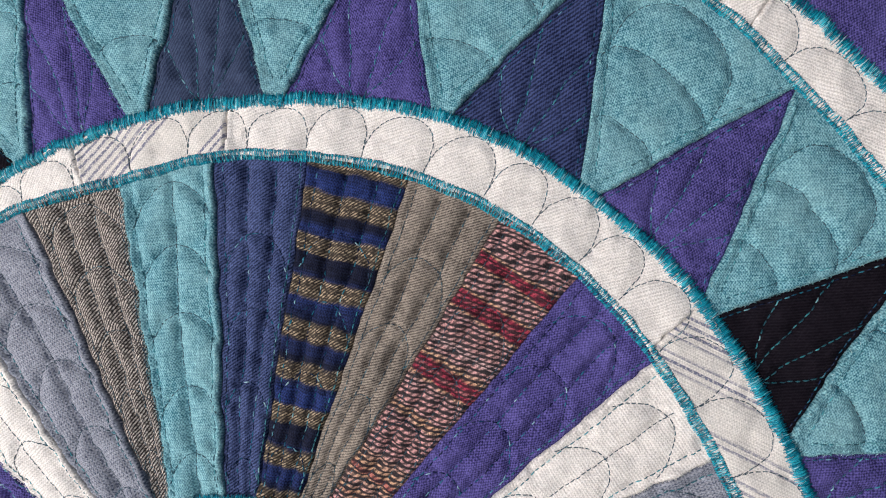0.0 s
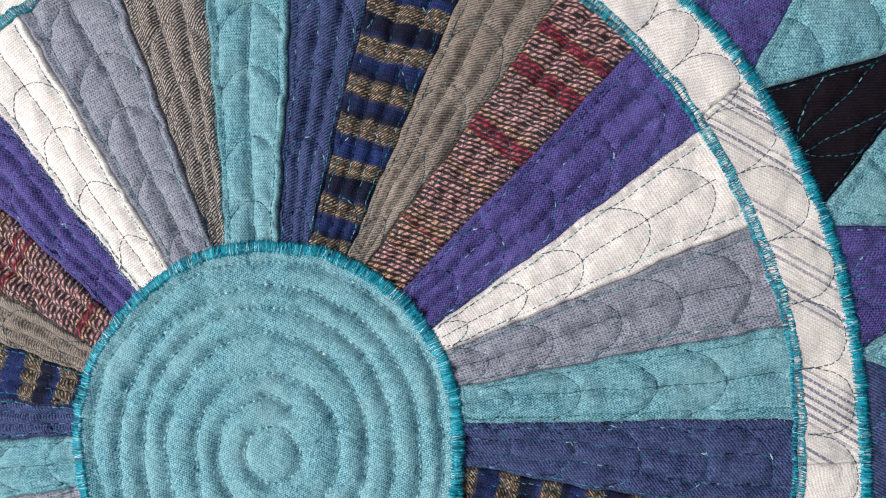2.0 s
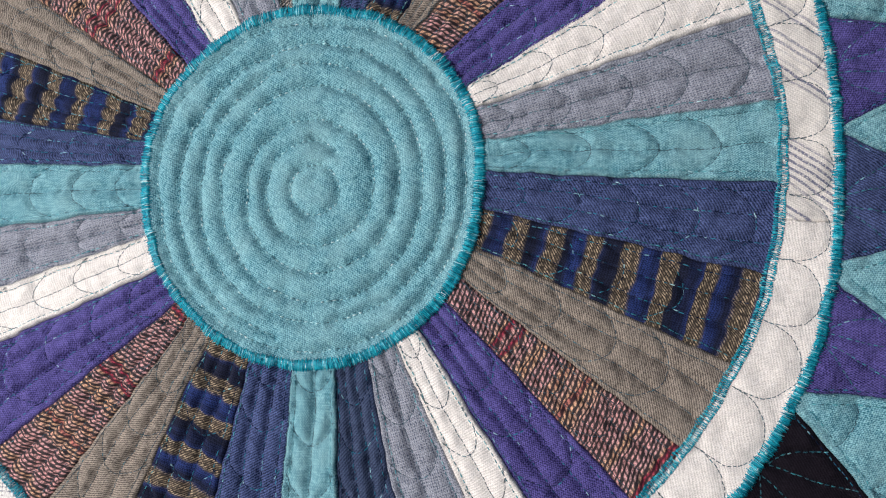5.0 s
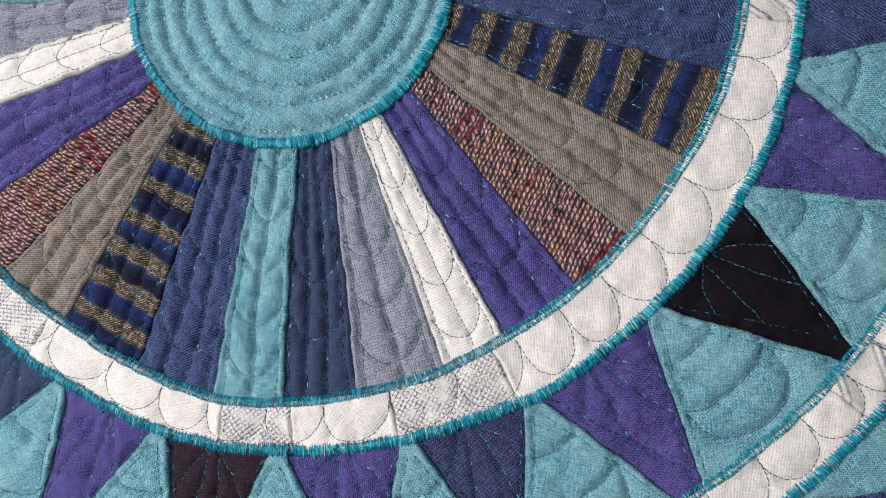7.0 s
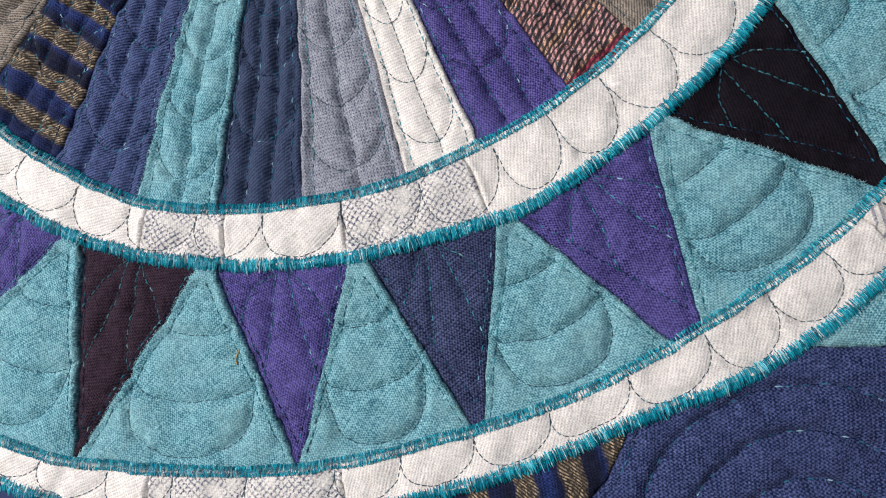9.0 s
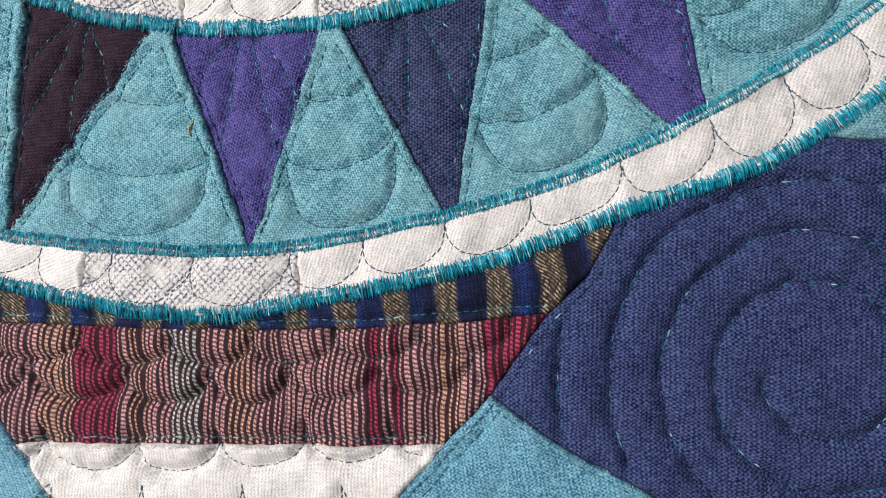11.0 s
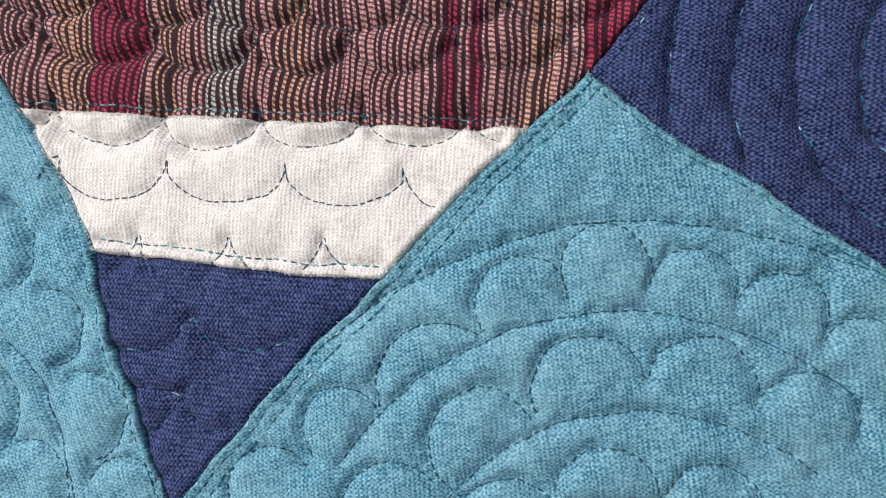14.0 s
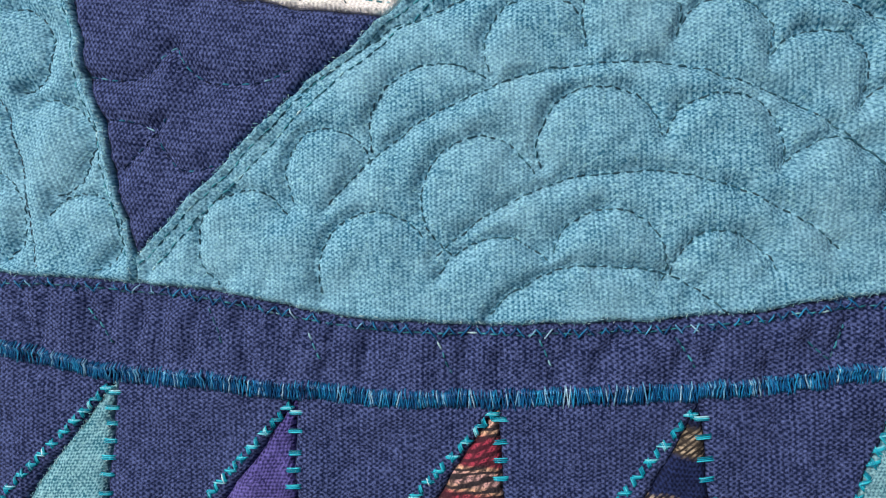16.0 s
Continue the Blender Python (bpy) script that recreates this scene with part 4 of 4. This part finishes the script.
def running_stitches(yarn, pts, length, gap=0.35, start=None, thick=0.00019):
    """Stitches along a line, diving into the cloth between."""
    step = np.concatenate([[0], np.cumsum(np.linalg.norm(np.diff(pts, axis=0), axis=1))])
    s = random.uniform(0, 1) if start is None else start
    while s < step[-1] - 0.8:
        l = length * (random.uniform(0.8, 1.15) if start is None else 1.0)
        t = np.linspace(s, min(s + l, step[-1]), 5)
        x, z = np.interp(t, step, pts[:, 0]), np.interp(t, step, pts[:, 1])
        x, z = x + random.uniform(-0.12, 0.12), z + random.uniform(-0.12, 0.12)
        h = relief(x, z)
        yarn.add(to_world(x, z, h + np.array((-0.16, 0.13, 0.20, 0.13, -0.16))), thick)
        s += l + (random.uniform(0.5, 1.5) if start is None else 1.0) * gap


def satin(yarn, curve, width, gap=0.42, slant=0.14, ragged=0.5, thick=0.00016):
    """Dense zigzag threads laid across a curve."""
    curve = np.asarray(curve)
    step = np.concatenate([[0], np.cumsum(np.linalg.norm(np.diff(curve, axis=0), axis=1))])
    s = 0.0
    tang = np.gradient(curve, axis=0)
    tang /= np.linalg.norm(tang, axis=1)[:, None] + 1e-9
    k = 0
    while s < step[-1]:
        p = np.array((np.interp(s, step, curve[:, 0]), np.interp(s, step, curve[:, 1])))
        d = np.array((np.interp(s, step, tang[:, 0]), np.interp(s, step, tang[:, 1])))
        q = np.array((d[1], -d[0]))
        lean = slant * (1 if k % 2 else -1) + random.uniform(-0.11, 0.11)
        sway = float(ripple(np.array([p[0]]), np.array([p[1]]), 6.0, 8)[0]) * 0.9
        bunch = float(ripple(np.array([p[0]]), np.array([p[1]]), 1.5, 21)[0]) * 2.0
        a, b = -width / 2 - (bunch + random.uniform(-0.3, 0.6)) * ragged + sway, width / 2 + (bunch + random.uniform(-0.3, 0.6)) * ragged + sway
        t = np.linspace(a, b, 5)
        x, z = p[0] + q[0] * t + d[0] * lean * t, p[1] + q[1] * t + d[1] * lean * t
        h = relief(x, z)
        h = np.maximum(h, h.mean()) + np.array((-0.15, 0.16, 0.24, 0.16, -0.15)) + random.uniform(0, 0.25)
        yarn.add(to_world(x, z, h), thick, 0.85)
        s += gap * random.uniform(0.5, 1.3) * (1.0 + max(0.0, 1.6 * bunch))
        k += 1


def bars(yarn, p, q, pitch, width, lean):
    """Short bars of three threads each, laid across the line from p to q."""
    p, q = np.asarray(p, float), np.asarray(q, float)
    d = (q - p) / np.linalg.norm(q - p)
    side = np.array((d[1], -d[0])) + d * lean
    side /= np.linalg.norm(side)
    s = 2.0 + random.random()
    while s < min(60.0, np.linalg.norm(q - p)):
        c = p + d * s
        for off in (-0.34, 0.0, 0.34):
            t = np.linspace(-0.5, 0.5, 5) * width * random.uniform(0.8, 1.1)
            x, z = c[0] + side[0] * t + d[0] * off, c[1] + side[1] * t + d[1] * off
            h = relief(x, z)
            yarn.add(to_world(x, z, np.maximum(h, h.mean()) + np.array((-0.1, 0.2, 0.28, 0.2, -0.1))), 0.00017, 0.85)
        s += pitch * random.uniform(0.8, 1.2)


# ---- the room: a plain wall behind, a floor below ----
def plain(name, rgb, rough=0.85):
    k = Nodes(name)
    co = k.tree.nodes.new("ShaderNodeNewGeometry").outputs["Position"]
    n = k.noise(co, 9.0, 4)
    k.put(k.bsdf.inputs["Base Color"], k.mix(n, [c * 0.94 for c in rgb], rgb))
    k.put(k.bsdf.inputs["Roughness"], rough)
    k.bump(k.noise(co, 300.0, 3), 0.4)
    return k.mat


def slab(name, lo, hi, mat, kind, label):
    bm = bmesh.new()
    bmesh.ops.create_cube(bm, size=1.0)
    for v in bm.verts:
        v.co = [l + (h - l) * (c + 0.5) for l, h, c in zip(lo, hi, v.co)]
    me = bpy.data.meshes.new(name)
    bm.to_mesh(me)
    bm.free()
    me.materials.append(mat)
    return tagged(new(name, me), label, kind=kind)


slab("wall_north", (-1.10, 0.0078, 0.0), (0.8, 0.10, 2.1), plain("white_plaster", (0.78, 0.77, 0.74)), "structure", "plain white plaster wall behind the quilt")
slab("floor", (-1.10, -1.17, -0.06), (0.8, 0.0078, 0.0), plain("grey_carpet", (0.22, 0.21, 0.20)), "structure", "plain grey carpet floor")

# unseen wall pieces added round the key lamp, leaving an opening for it
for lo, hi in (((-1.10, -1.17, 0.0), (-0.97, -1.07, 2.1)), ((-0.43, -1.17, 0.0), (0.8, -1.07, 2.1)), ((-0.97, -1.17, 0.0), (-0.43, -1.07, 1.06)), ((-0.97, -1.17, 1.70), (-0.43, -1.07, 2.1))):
    slab("added_wall_south", lo, hi, bpy.data.materials["white_plaster"], "structure", "unseen white plaster wall added round the key lamp")

# ---- the quilt ----
quilt = tagged(new("quilt"), "pieced teal, purple, navy and white quilt hanging on a wall", "quilt")
quilt.location = (0, 0, 0)
backing = slab("backing", (-0.40, 0.0032, HUB - 0.475), (0.345, 0.0075, HUB + 0.285), FABRIC["navy"], "", "plain navy backing cloth with thin batting")
backing.parent = quilt
CLOTHS = [build_patch(*args, quilt) for args in PATCHES]

yarns = {}
for pts, colour, length, _, show, owner in LINES:
    if not show:
        continue
    if colour == "hub":
        # pale stitches; dark dots between them paint the shade of needle gaps
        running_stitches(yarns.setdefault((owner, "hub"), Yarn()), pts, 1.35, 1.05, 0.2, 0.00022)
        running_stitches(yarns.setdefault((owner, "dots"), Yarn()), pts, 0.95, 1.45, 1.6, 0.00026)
    else:
        running_stitches(yarns.setdefault((owner, colour), Yarn()), pts, length, *((0.10, None, 0.00015) if colour == "dark" else (0.4,)))
TONE = {"hub": "pale teal", "dots": "deep teal and hole-shade", "teal": "shiny teal", "dark": "dark slate", "spark": "glint-painted navy"}
for (owner, colour), y in yarns.items():
    if y.n:
        y.finish("quilting_stitches", f"running stitches in {TONE[colour]} thread", colour, CLOTHS[owner] if owner >= 0 else quilt)

# frayed fibres along the folded edges
for (_, _, cloth, outline, _, lift, _), ob in zip(PATCHES, CLOTHS):
    if cloth in ("teal", "aqua", "white") and lift < 0.8:
        y, mid = Yarn(), outline.mean(0)
        for p, q in zip(outline, np.roll(outline, -1, 0)):
            for _ in range(3):
                c = p + (q - p) * random.random()
                out = (c - mid) / (np.linalg.norm(c - mid) + 1e-9)
                t = (q - p) / (np.linalg.norm(q - p) + 1e-9)
                d = np.array((t[1], -t[0]))
                d = d if d @ out > 0 else -d
                way = d * random.uniform(0.1, 0.7) + t * random.uniform(-0.8, 0.8)
                k = c - d * random.uniform(0.2, 1.1)
                xs, zs = k[0] + way[0] * np.linspace(0, 1, 3), k[1] + way[1] * np.linspace(0, 1, 3)
                y.add(to_world(xs, zs, relief(np.array([k[0]]), np.array([k[1]]), lift)[0] + np.array((0.0, 0.14, random.uniform(-0.2, 0.2)))), 0.00009)
        y.finish("frayed_edge", "fine frayed fibres along a folded edge", "lint" if cloth == "white" else "fray", ob)

for edge, a0, a1, width, gap, what in ((disc_edge, 360, 0, 4.0, 0.13, "hub"), (ring_out, 100, -260, 3.9, 0.17, "outer edge of the white ring"), (outer_edge, 50, -145, 4.0, 0.24, "outer edge of the outer ring")):
    y = Yarn()
    satin(y, arc(edge, a0, a1, 0.4), width - 0.4, gap, 0.10, 0.5, 0.00014)
    satin(y, arc(edge, a0, a1, 0.4), width + 0.9, 0.8, 0.08, 0.4, 0.00014)
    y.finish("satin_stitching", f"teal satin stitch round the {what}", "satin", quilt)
for edge, a0, a1, width, gap, what in ((ring_in, 100, -260, 3.3, 0.44, "inner edge of the white ring"), (star_edge, 50, -145, 3.2, 0.50, "inner edge of the outer ring")):
    # an open zigzag between two tight rows, the cloth showing through
    y = Yarn()
    satin(y, arc(edge, a0, a1, 0.4), width, gap, 0.16, 0.25, 0.00014)
    satin(y, arc(edge, a0, a1, 0.4, width / 2 - 0.4), 0.9, 0.36, 0.30, 0.25, 0.00015)
    satin(y, arc(edge, a0, a1, 0.4, 0.4 - width / 2), 0.9, 0.36, 0.30, 0.25, 0.00015)
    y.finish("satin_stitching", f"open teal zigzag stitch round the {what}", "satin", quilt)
y = Yarn()
satin(y, dense(smooth(BORDER_LOW)), 3.4, 0.24, 0.16, 0.5)
y.finish("satin_stitching", "blue satin stitch along the border strip", "blue", quilt)
y = Yarn()
satin(y, [p - (0.0, 1.5) for p in dense(smooth(BORDER_TOP))], 1.7, 1.5, 0.8, 0.3)
y.finish("zigzag_stitching", "fine blue zigzag stitch along the border's upper fold", "blue", quilt)
for cloth, apex, right, left in TEETH:
    y = Yarn()
    bars(y, apex, left, 3.6, 2.6, 0.9)
    bars(y, apex, left, 2.4, 1.9, -0.5)
    bars(y, apex, right, 3.9, 3.1, 0.05)
    y.finish("zigzag_stitching", "open teal zigzag stitch along a border triangle", "satin", quilt)

# a stray yellow thread caught beside a purple star point
y = Yarn()
bits = np.array(smooth([(-38.2, -202.4), (-39.8, -204.9), (-39.4, -207.0)], 4))
y.add(to_world(bits[:, 0], bits[:, 1], relief(bits[:, 0], bits[:, 1]) + 0.3), 0.00020)
tagged(y.finish("loose_thread", "short stray yellow thread", "stray", quilt), kind="")
